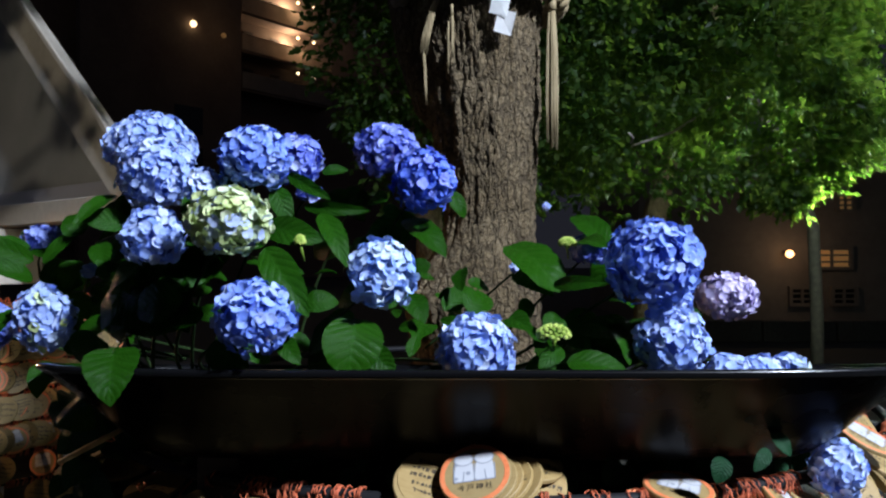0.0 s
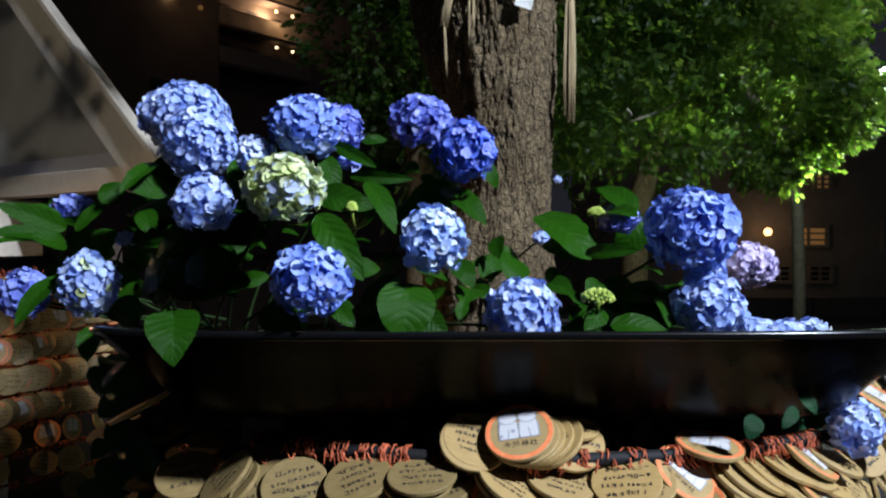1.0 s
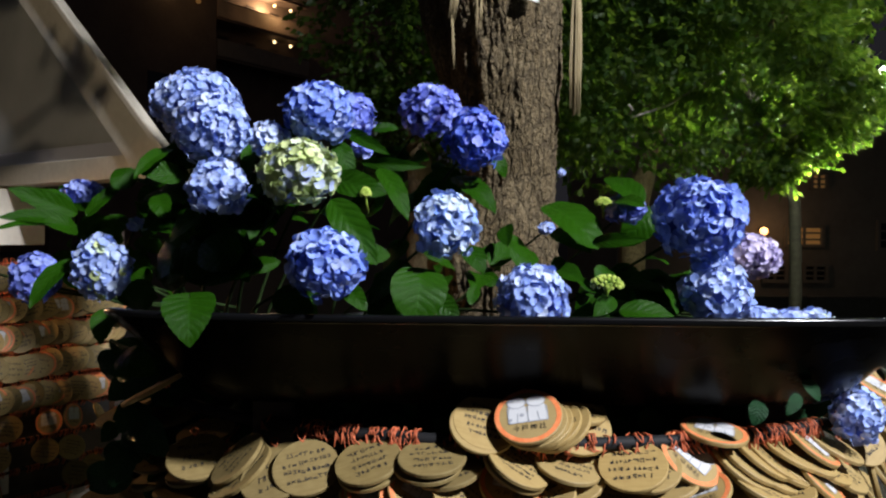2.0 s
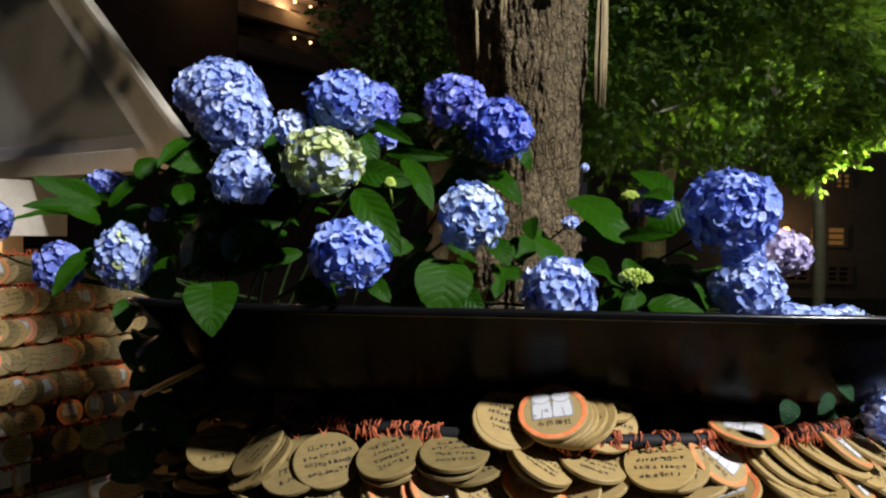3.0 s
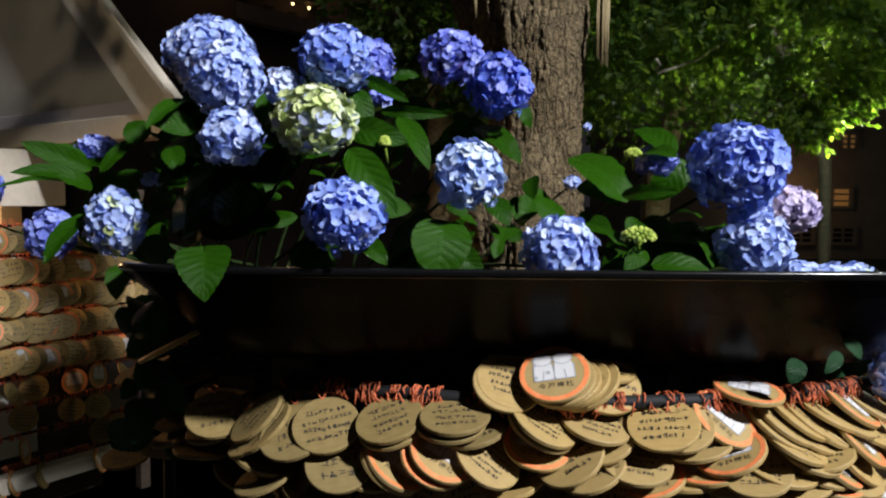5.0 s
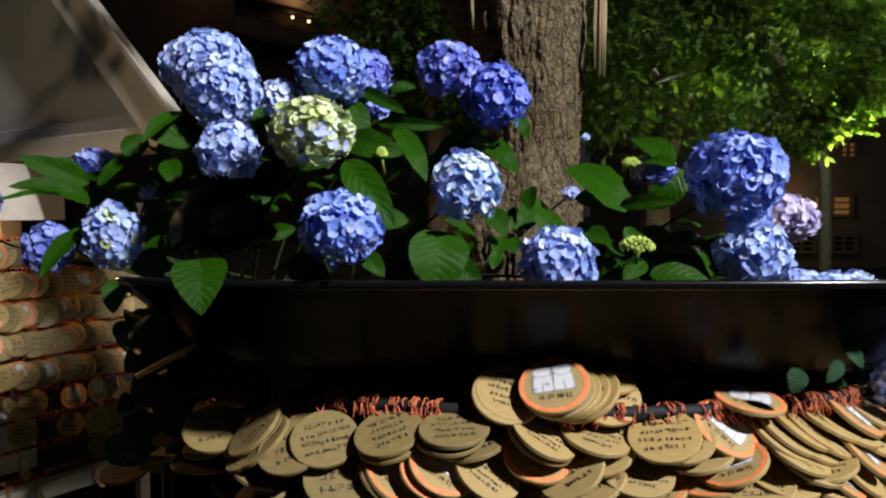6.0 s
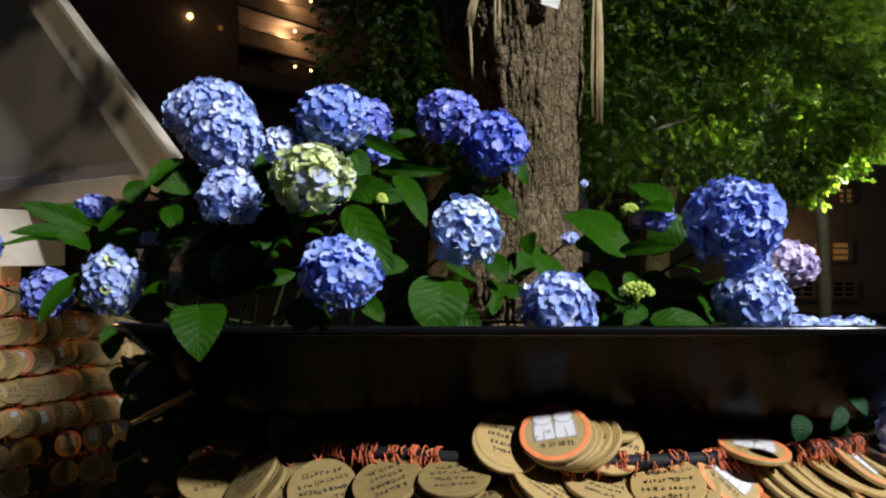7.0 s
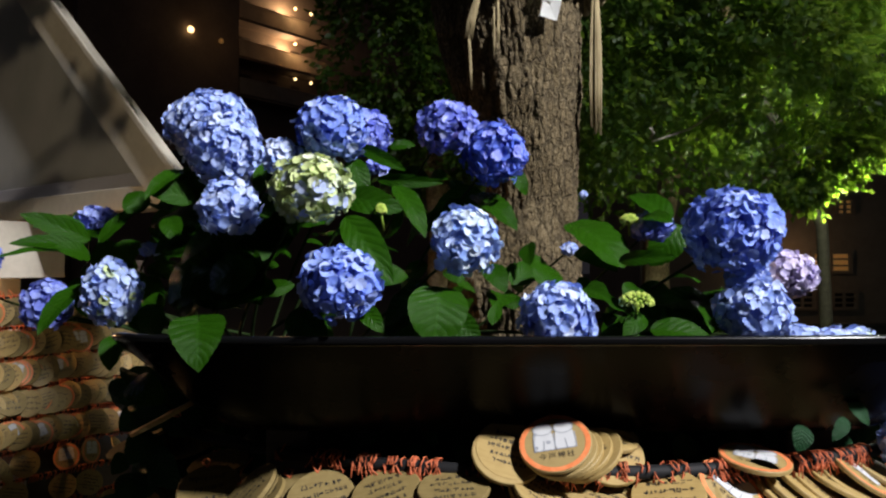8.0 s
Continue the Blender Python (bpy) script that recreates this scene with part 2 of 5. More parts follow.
ocol = od.mix(0.4, ocol, od.ramp(od.noise(60, 4), (0.35, (0.7, 0.66, 0.6)), (0.7, (1, 1, 1))), "MULTIPLY")
EMA_DIMMED = od.colour(ocol).bump(ograin, 0.25, 0.0006).m
ob_ = Mat("orange_border_ink", rough=0.5)
ORANGE = ob_.colour(ob_.ramp(ob_.noise(90), (0.3, (0.62, 0.155, 0.045)), (0.7, (0.78, 0.26, 0.10)))).m
WHITE_INK = Mat("white_ink", (0.52, 0.52, 0.53), 0.55, spec=0.25).m
GREY_INK = Mat("grey_ink", (0.30, 0.31, 0.34), 0.5).m
BLACK_INK = Mat("black_ink", (0.018, 0.015, 0.013), 0.55).m
cd_ = Mat("orange_cord", rough=0.7)
CORD = cd_.colour(cd_.mix(0.6, cd_.ramp(cd_.island(), (0.0, (0.36, 0.05, 0.015)), (1.0, (0.70, 0.19, 0.07))), cd_.ramp(cd_.noise(240), (0.3, (0.28, 0.04, 0.015)), (0.7, (0.70, 0.20, 0.08))))).m

pl = Mat("black_glazed_planter", (0.0022, 0.002, 0.0018), 0.3, spec=0.05)
PLANTER = pl.rough(pl.ramp(pl.noise(14, 5), (0.35, (0.20,) * 3), (0.7, (0.34,) * 3))).bump(pl.noise(9, 3), 0.16, 0.004).m
so = Mat("potting_soil", rough=0.95)
SOIL = so.colour(so.ramp(so.noise(60, 6), (0.3, (0.006, 0.005, 0.004)), (0.75, (0.024, 0.018, 0.013)))).bump(so.noise(90, 5), 0.9, 0.01).m
PLANTER_RIM = Mat("glossy_rim", (0.004, 0.004, 0.0045), 0.2, spec=0.4).m
IRON = Mat("dark_iron", (0.012, 0.012, 0.013), 0.65, spec=0.2).m
dw = Mat("dark_stained_wood", rough=0.6)
dgr = dw.noise(1.0, 5, coords=dw.coords("Object", (8, 8, 90)))
DARK_WOOD = dw.colour(dw.ramp(dgr, (0.3, (0.020, 0.013, 0.009)), (0.7, (0.055, 0.036, 0.024)))).bump(dgr, 0.3, 0.002).m

pt = Mat("beige_painted_board", rough=0.6)
pcol = pt.ramp(pt.noise(3.5, 5), (0.3, (0.50, 0.45, 0.37)), (0.7, (0.62, 0.57, 0.48)))
PAINT = pt.colour(pt.mix(0.4, pcol, pt.ramp(pt.noise(40, 5), (0.3, (0.74, 0.72, 0.70)), (0.65, (1, 1, 1))), "MULTIPLY")).bump(pt.noise(120), 0.12, 0.001).m
gp = Mat("grey_gable_panel", rough=0.65)
GABLE = gp.colour(gp.ramp(gp.noise(4, 5), (0.3, (0.33, 0.33, 0.31)), (0.7, (0.43, 0.42, 0.40)))).bump(gp.noise(90), 0.1, 0.001).m
STRIP = Mat("lilac_grey_strip", (0.46, 0.45, 0.50), 0.5).m
wp = Mat("white_painted_panel", rough=0.6)
WHITE = wp.colour(wp.ramp(wp.noise(6, 5), (0.3, (0.62, 0.60, 0.56)), (0.7, (0.78, 0.76, 0.72)))).m
rf = Mat("dark_roof_tile", rough=0.5)
ROOF = rf.colour(rf.ramp(rf.noise(12, 4), (0.3, (0.03, 0.03, 0.032)), (0.7, (0.07, 0.07, 0.072)))).m

gr = Mat("stone_paving", rough=0.8)
gcol = gr.ramp(gr.noise(30, 6), (0.3, (0.020, 0.019, 0.017)), (0.7, (0.045, 0.041, 0.038)))
PAVING = gr.colour(gr.mix(0.6, gcol, gr.ramp(gr.noise(1.4, 4), (0.3, (0.6, 0.58, 0.55)), (0.7, (1, 1, 1))), "MULTIPLY")).bump(gr.noise(60, 5), 0.4, 0.004).m


def wall_material(name, a, b, scale):
    m = Mat(name, rough=0.8)
    col = m.ramp(m.noise(scale, 5), (0.3, a), (0.7, b))
    col = m.mix(0.5, col, m.ramp(m.noise(scale * 14, 4), (0.3, (0.7, 0.7, 0.7)), (0.7, (1, 1, 1))), "MULTIPLY")
    return m.colour(col).bump(m.noise(scale * 20), 0.2, 0.01).m


TOWER = wall_material("brown_tower_render", (0.16, 0.11, 0.08), (0.26, 0.19, 0.14), 0.3)
rl = Mat("frosted_balcony_panel", rough=0.5)
rlc = rl.ramp(rl.noise(1.2, 4), (0.3, (0.50, 0.44, 0.36)), (0.7, (0.64, 0.57, 0.48)))
RAIL = rl.colour(rlc).translucent(0.55, rlc).m
HOUSE = wall_material("grey_house_render", (0.12, 0.105, 0.095), (0.19, 0.17, 0.155), 0.5)


def glow(name, colour, strength):
    m = bpy.data.materials.new(name)
    m.use_nodes = True
    b = m.node_tree.nodes["Principled BSDF"]
    b.inputs["Base Color"].default_value = (*colour, 1)
    b.inputs["Emission Color"].default_value = (*colour, 1)
    b.inputs["Emission Strength"].default_value = strength
    return m


BULB = glow("warm_bulb", (1.0, 0.66, 0.30), 3.0)
BULB_ORANGE = glow("orange_bulb", (1.0, 0.46, 0.14), 5.0)
BULB_WHITE = glow("cool_globe", (0.92, 1.0, 0.92), 7.0)
LIT_WINDOW = glow("lit_curtain", (0.80, 0.42, 0.13), 0.09)
DARK_GLASS = Mat("dark_window_glass", (0.02, 0.022, 0.026), 0.08).m

# ---- ground ----
bm = bmesh.new()
bmesh.ops.create_grid(bm, x_segments=40, y_segments=40, size=140)
single("ground", bm, PAVING, "grey stone paving of the shrine yard", "ground", kind="structure")

# dark disc added over the paving to stand for shade below the planter
bm = bmesh.new()
bmesh.ops.create_circle(bm, cap_ends=True, radius=2.1, segments=64, matrix=pose(-0.1, 2.75, 0.03))
bmesh.ops.extrude_face_region(bm, geom=bm.faces[:])
single("planting_bed", bm, SOIL, "dark soil disc added to blacken the ground round the tree", "soil bed", kind="structure")

# ---- apartment tower far behind ----
AWAY = Vector((0.62, 0.785, 0))      # the way in which the facades run off
FACE = Vector((0.785, -0.62, 0))     # towards the visitor


def facing(origin, way):
    """A frame with x along the facade, y into the wall, z up."""
    way = Vector(way).normalized()
    back = Vector((-way.y, way.x, 0))
    return Matrix(((way.x, back.x, 0, origin[0]), (way.y, back.y, 0, origin[1]), (0, 0, 1, origin[2]), (0, 0, 0, 1)))


tower = thing("apartment_tower", "tall dark brown apartment block with lit balcony corridors at night", "building")
T = facing((-16.4, 55.0, 0), AWAY)
bm = bmesh.new()
box(bm, (46, 12, 34), T @ pose(6, 7.6, 17))
part("wall", bm, TOWER, tower)
bm = bmesh.new()
box(bm, (12, 0.6, 34), T @ pose(-6.2, 0.2, 17))
part("stair_wall", bm, TOWER, tower)


def balcony(z):
    bm = bmesh.new()
    box(bm, (9, 1.5, 0.22), T @ pose(4.5, 0.85, z - 0.11))
    slab = part("balcony", bm, TOWER, tower)
    bm = bmesh.new()
    box(bm, (9, 0.08, 1.15), T @ pose(4.5, 0.06, z + 0.58))
    part("balcony_panel", bm, RAIL, slab, "pale panel balustrade")
    bm = bmesh.new()
    box(bm, (9, 0.14, 0.08), T @ pose(4.5, 0.06, z + 1.2))
    part("balcony_rail", bm, RAIL, slab)
    for s in (5.9, 7.6):
        bm = bmesh.new()
        bmesh.ops.create_uvsphere(bm, u_segments=10, v_segments=6, radius=0.135, matrix=T @ pose(s, 0.7, z + 2.35))
        part("ceiling_lamp", bm, BULB, slab, "small glowing ceiling lamp")
    for s in (1.6, 4.2, 6.6):
        bm = bmesh.new()
        box(bm, (0.9, 0.06, 2.0), T @ pose(s, 1.58, z + 1.0))
        part("door", bm, DARK_WOOD, slab)


for k in range(3):
    balcony(14.65 + 2.95 * k)
for x, z, r in ((-4.4, 18.35, 0.24), (-1.9, 18.1, 0.2)):
    bm = bmesh.new()
    bmesh.ops.create_uvsphere(bm, u_segments=12, v_segments=8, radius=r, matrix=T @ pose(x, -0.35, z))
    part("wall_lamp", bm, BULB if r > 0.22 else LIT_WINDOW, tower, "glowing wall lamp")
for z in (8.6, 11.5):
    bm = bmesh.new()
    box(bm, (2.2, 0.1, 1.9), T @ pose(-4.6, -0.1, z))
    part("window", bm, DARK_GLASS, tower)
lamp("tower_balcony_light", "POINT", tuple(T @ Vector((5.2, 0.8, 22.3))), 380, (1.0, 0.66, 0.36), 0.3)
lamp("tower_balcony_light", "POINT", tuple(T @ Vector((5.2, 0.8, 19.3))), 380, (1.0, 0.66, 0.36), 0.3)
lamp("tower_wall_light", "POINT", tuple(T @ Vector((-3.0, -3.5, 18.3))), 25, (1.0, 0.62, 0.28), 0.3)

# ---- house across the yard ----
house = thing("house", "dim grey rendered house with one lit window", "building")
bm = bmesh.new()
box(bm, (16, 6, 3.7), pose(12.0, 19.1, 1.85))
part("wall", bm, HOUSE, house)
bm = bmesh.new()
prism(bm, [(-3.6, 0), (3.6, 0), (0, 1.5)], -8.4, 8.4, Matrix.Translation((12.0, 19.1, 3.7)) @ Matrix(((0, 0, 1, 0), (1, 0, 0, 0), (0, 1, 0, 0), (0, 0, 0, 1))))
part("roof", bm, ROOF, house)


def house_window(x, z, w, h, glass, label=""):
    bm = bmesh.new()
    loops = []
    for gx, gz, y in ((0.04, 0.04, 16.01), (0.04, 0.04, 16.1), (-0.03, -0.03, 16.1), (-0.03, -0.03, 16.01)):
        loops.append([bm.verts.new((x + sx * (w / 2 + gx), y, z + sz * (h / 2 + gz))) for sx, sz in ((-1, -1), (1, -1), (1, 1), (-1, 1))])
    for a, b in zip(loops, loops[1:] + loops[:1]):
        for k in range(4):
            bm.faces.new((a[k], a[(k + 1) % 4], b[(k + 1) % 4], b[k]))
    bmesh.ops.recalc_face_normals(bm, faces=bm.faces)
    win = part("window", bm, HOUSE, house, label)
    for dx, dz, sx, sz in ((0, 0, 0.05, h - 0.06), (0, h * 0.17, w - 0.06, 0.035), (0, -h * 0.17, w - 0.06, 0.035)):
        bm = bmesh.new()
        box(bm, (sx, 0.05 + 0.01 * (sx > sz), sz), pose(x + dx, 16.05, z + dz))
        part("glazing_bar", bm, HOUSE, win)
    bm = bmesh.new()
    box(bm, (w - 0.05, 0.02, h - 0.05), pose(x, 16.085, z))
    part("pane", bm, glass, win)


house_window(8.14, 1.37, 0.80, 0.42, LIT_WINDOW, "small lit window")
house_window(8.45, 2.58, 0.34, 0.34, LIT_WINDOW, "small lit window")
house_window(7.5, 0.55, 0.5, 0.36, DARK_GLASS)
house_window(8.4, 0.55, 0.5, 0.36, DARK_GLASS)
house_window(10.2, 1.4, 0.8, 0.6, DARK_GLASS)
bm = bmesh.new()
bmesh.ops.create_uvsphere(bm, u_segments=12, v_segments=8, radius=0.085, matrix=pose(7.16, 15.87, 1.47))
part("porch_lamp", bm, BULB_ORANGE, house, "round glowing porch lamp")
bm = bmesh.new()
box(bm, (0.06, 0.16, 0.06), pose(7.16, 15.98, 1.50))
part("lamp_bracket", bm, IRON, house)
lamp("porch_light", "POINT", (7.16, 15.2, 1.55), 9, (1.0, 0.6, 0.28), 0.12)
# low wall in front of it
wall_low = thing("garden_wall", "low dark stone wall along the yard", "wall")
for k in range(14):
    bm = bmesh.new()
    box(bm, (1.17, 0.3, 0.34), pose(3.2 + 1.2 * k, 12.2, 0.17), 0.02)
    part("block", bm, PAVING, wall_low)

# ---- trees ----
def leafy_crown(name, tree, blobs, count, size, seed, gap=0.05, spray=1):
    """Many small leaves spread through a few uneven clumps, singly or along drooping sprays."""
    rng = random.Random(seed)
    verts, faces = [], []
    total = sum(b[3] * b[4] * b[5] for b in blobs)

    def leaf_at(p, axis):
        side = axis.cross(Vector((rng.uniform(-1, 1), rng.uniform(-1, 1), rng.uniform(-1, 1)))).normalized()
        up = axis.cross(side)
        l = size * rng.uniform(0.6, 1.25)
        w = l * rng.uniform(0.26, 0.36)
        n = len(verts)
        verts.extend([p, p + axis * l * 0.45 + side * w - up * l * 0.06, p + axis * l, p + axis * l * 0.45 - side * w - up * l * 0.06, p + axis * l * 0.5 + up * l * 0.05])
        faces.extend([(n, n + 1, n + 4), (n + 1, n + 2, n + 4), (n + 2, n + 3, n + 4), (n + 3, n, n + 4)])

    for cx, cy, cz, rx, ry, rz in blobs:
        for _ in range(int(count / spray * rx * ry * rz / total)):
            d = Vector((rng.gauss(0, 1), rng.gauss(0, 1), rng.gauss(0, 1))).normalized()
            k = rng.random() ** 0.33
            p = Vector((cx + d.x * rx * k, cy + d.y * ry * k, cz + d.z * rz * k))
            if noise.noise(p * 2.3) + 0.55 * noise.noise(p * 6.0) < gap - 0.2 * (1 - k):
                continue
            if spray == 1:
                leaf_at(p, Vector((rng.uniform(-1, 1), rng.uniform(-1, 1), rng.uniform(-1.2, 0.3))).normalized())
                continue
            run = Vector((d.x + rng.uniform(-0.6, 0.6), d.y + rng.uniform(-0.6, 0.6), rng.uniform(-0.8, 0.5))).normalized()
            for j in range(spray):
                q = p + run * (size * 0.42 * j) - Vector((0, 0, 0.012 * size * j * j))
                fan = Vector((rng.uniform(-1, 1), rng.uniform(-1, 1), rng.uniform(-1.1, 0.2)))
                leaf_at(q, (0.7 * run + 0.8 * fan).normalized())
    me = bpy.data.meshes.new(name)
    me.from_pydata(verts, [], faces)
    me.materials.append(TREE_LEAF)
    me.polygons.foreach_set("use_smooth", [True] * len(me.polygons))
    ob = new(name, me)
    ob.parent = tree
    return tagged(ob, kind="stuff")


def limb(tree, pts, r0, r1, name="limb", material=None):
    bm = bmesh.new()
    n = len(pts)
    tube(bm, pts, [lerp(r0, r1, i / (n - 1)) for i in range(n)], 9)
    return part(name, bm, material or BARK, tree)


yard_tree = thing("broadleaf_tree", "dense evergreen tree with glossy dark green leaves, lit from behind", "tree", place=(1.75, 4.0, 0))
limb(yard_tree, [(1.19, 2.0, 0), (1.17, 1.95, 0.9), (1.10, 1.85, 1.6), (0.85, 1.75, 2.2), (0.5, 1.7, 2.7), (0.5, 1.6, 3.6)], 0.052, 0.035, "trunk", SHADED_BARK)
limb(yard_tree, [(0.5, 1.7, 2.5), (0.1, 0.7, 2.4), (-0.1, 0.3, 2.3), (-0.5, 0.1, 2.05), (-0.84, -0.3, 1.905), (-0.915, -0.70, 1.882), (-0.945, -0.76, 1.895)], 0.009, 0.005, "twig", TWIG)
limb(yard_tree, [(0.5, 1.7, 2.7), (0.6, 0.6, 2.9), (0.3, -0.1, 3.0)], 0.035, 0.012)
limb(yard_tree, [(0.5, 1.7, 2.9), (-0.2, 0.5, 3.0), (-1.0, 0.0, 3.1)], 0.04, 0.012)
leafy_crown("crown", yard_tree, [
    (-0.9, 0.0, 2.45, 0.75, 0.7, 0.75), (-0.1, -0.1, 2.35, 0.75, 0.7, 0.62), (0.12, 0.0, 2.75, 0.48, 0.7, 0.62), (-0.7, 0.1, 3.2, 1.1, 0.8, 0.7),
    (0.28, 0.1, 3.35, 0.50, 0.7, 0.6), (-0.62, -0.3, 1.92, 0.42, 0.4, 0.24), (-0.05, -0.3, 1.84, 0.36, 0.4, 0.22), (0.16, -0.1, 1.90, 0.28, 0.4, 0.30), (0.30, 0.0, 2.22, 0.30, 0.4, 0.26)], 88000, 0.052, 3, 0.20, 5)
leafy_crown("low_spray", yard_tree, [(0.24, 0.08, 1.74, 0.16, 0.18, 0.15), (0.46, 0.10, 1.98, 0.14, 0.16, 0.15), (0.60, 0.12, 2.10, 0.10, 0.14, 0.16), (0.05, 0.0, 1.70, 0.15, 0.18, 0.10)], 5000, 0.05, 31, -0.05, 4)

back_tree = thing("broadleaf_tree", "dark evergreen tree in deep shade behind the trunk", "tree", place=(-0.19, 5.0, 0))
limb(back_tree, [(0, 0, 0), (0.05, 0, 1.5), (-0.05, 0.1, 2.6), (0.1, 0, 3.8)], 0.12, 0.05, "trunk")
limb(back_tree, [(0, 0, 2.0), (0.45, -0.2, 2.3), (0.85, -0.3, 2.6)], 0.04, 0.015)
leafy_crown("crown", back_tree, [
    (-0.15, 0, 3.06, 0.66, 0.6, 1.08), (0.62, 0.15, 2.84, 0.85, 0.6, 1.15), (0.23, 0.1, 2.07, 0.92, 0.5, 0.46), (1.46, 0.15, 2.3, 0.92, 0.5, 0.7), (-0.1, 0, 3.98, 0.92, 0.6, 0.6)], 56000, 0.06, 5, 0.0, 5)

# added backdrop tree that blocks the sky in the crown's gaps
backdrop_tree = thing("broadleaf_tree", "evergreen tree added to darken the gaps behind the yard tree", "tree", place=(2.2, 6.6, 0))
limb(backdrop_tree, [(-0.48, 0, 0), (-0.42, 0.1, 1.5), (-0.25, 0.1, 2.2), (0.0, 0.1, 3.0), (0.2, 0.1, 4.2)], 0.14, 0.05, "trunk")
limb(backdrop_tree, [(0.0, 0.1, 2.2), (-0.7, 0.1, 2.9), (-1.4, 0.0, 3.4)], 0.05, 0.015)
limb(backdrop_tree, [(0.0, 0.1, 2.5), (0.6, 0.1, 3.1), (1.2, 0.0, 3.6)], 0.05, 0.015)
leafy_crown("crown", backdrop_tree, [(-1.2, 0, 3.1, 1.0, 0.6, 1.1), (0.0, 0.1, 3.4, 1.1, 0.6, 1.2), (0.9, 0.1, 3.5, 0.9, 0.6, 1.0), (-1.8, 0, 4.0, 1.2, 0.6, 0.9), (0.0, 0.1, 4.6, 1.6, 0.6, 0.8)], 46000, 0.09, 51, -0.25)

# tree added out of view, its clumps set to dapple the gable
shade_tree = thing("broadleaf_tree", "unseen tree added to cast leaf shade on the gable", "tree", place=(-2.1, 1.3, 0))
limb(shade_tree, [(0, 0, 0), (0.03, 0.02, 0.8), (0.0, 0.06, 1.5), (0.1, 0.2, 2.1), (0.12, 0.25, 2.6)], 0.04, 0.015, "trunk")
limb(shade_tree, [(0.06, 0.14, 1.95), (0.35, 0.2, 2.06), (0.71, 0.21, 2.13), (0.80, 0.15, 2.07)], 0.014, 0.004)
limb(shade_tree, [(0.1, 0.2, 2.2), (0.22, 0.34, 2.30), (0.37, 0.44, 2.38)], 0.014, 0.004)
limb(shade_tree, [(0.03, 0.1, 1.7), (0.28, 0.28, 1.88), (0.47, 0.38, 1.95)], 0.012, 0.004)
leafy_crown("crown", shade_tree, [(0.70, 0.22, 2.13, 0.09, 0.08, 0.06), (0.80, 0.15, 2.07, 0.045, 0.045, 0.03), (0.61, 0.29, 2.22, 0.04, 0.04, 0.025)], 200, 0.045, 41, -0.5)
leafy_crown("crown", shade_tree, [(0.37, 0.44, 2.44, 0.17, 0.14, 0.085), (0.53, 0.33, 2.45, 0.11, 0.10, 0.07)], 560, 0.05, 42, -0.5)
leafy_crown("crown", shade_tree, [(0.45, 0.38, 1.955, 0.15, 0.10, 0.026)], 170, 0.04, 43, -0.5)
leafy_crown("crown", shade_tree, [(0.05, 0.2, 2.75, 0.35, 0.35, 0.35)], 1300, 0.06, 44)

# garden lamp behind the yard tree
gl = thing("garden_lamp", "white globe garden lamp on a dark post", "lamp", place=(2.86, 4.34, 0))
bm = bmesh.new()
tube(bm, [(0, 0, 0), (0, 0, 2.36), (-0.05, 0, 2.42), (-0.16, 0, 2.43), (-0.21, 0, 2.40)], [0.035, 0.03, 0.018, 0.016, 0.016], 10)
part("post", bm, IRON, gl)
bm = bmesh.new()
bmesh.ops.create_uvsphere(bm, u_segments=16, v_segments=10, radius=0.068, matrix=pose(-0.22, -0.02, 2.28))
globe = part("globe", bm, BULB_WHITE, gl, "glowing white glass globe", True)
globe.visible_shadow = False

# ---- sacred tree: trunk, straw rope, tassels, paper streamers ----
sacred = thing("sacred_tree", "old camphor trunk with rough grey-brown plated bark", "tree", place=(0.13, 1.86, 0))
bm = bmesh.new()
NR, NH = 280, 340
rings = []
profile = [(0.0, 0.30), (0.9, 0.20), (1.22, 0.150), (1.30, 0.132), (1.40, 0.112), (1.50, 0.112), (1.62, 0.128), (1.75, 0.142), (1.95, 0.158), (2.3, 0.165), (3.6, 0.15)]
drift = [(0.0, -0.04), (1.22, -0.02), (1.35, 0.0), (1.5, 0.004), (1.7, -0.008), (1.95, -0.026), (3.6, -0.06)]


def along(table, z):
    for (a, va), (b, vb) in zip(table, table[1:]):
        if z <= b:
            k = (z - a) / (b - a)
            return lerp(va, vb, k * k * (3 - 2 * k))
    return table[-1][1]


for i in range(NH + 1):
    z = lerp(1.1, 2.2, (i - 20) / 300) if 20 <= i <= 320 else (1.1 * i / 20 if i < 20 else lerp(2.2, 3.6, (i - 320) / 20))
    r0, dx = along(profile, z), along(drift, z)
    ring = []
    for k in range(NR):
        a = 2 * math.pi * k / NR
        p = Vector((math.cos(a), math.sin(a), z))
        ridge = noise.noise(Vector((p.x * 4.2, p.y * 4.2, z * 2.6)))
        plates = noise.noise(Vector((p.x * 11, p.y * 11, z * 14)) + Vector((3, 1, 7)))
        grit = noise.noise(Vector((p.x * 30, p.y * 30, z * 60))) - 1.2 * abs(noise.noise(Vector((p.x * 15, p.y * 15, z * 13)))) 
        flare = 0.10 * max(0, 0.5 - abs(z - 1.26) * 3) * max(0, math.cos(a - 3.4))
        far, _ = noise.voronoi(Vector((p.x * 5.2, p.y * 5.2, z * 13)) + 0.45 * Vector((plates, ridge, grit)))
        cleft = max(0.0, 1 - (far[1] - far[0]) / 0.22)
        r = r0 * (1 + 0.09 * ridge + 0.045 * plates + 0.034 * grit) + flare - 0.0035 * cleft * cleft
        ring.append(bm.verts.new((dx + r * p.x, r * p.y, z)))
    rings.append(ring)
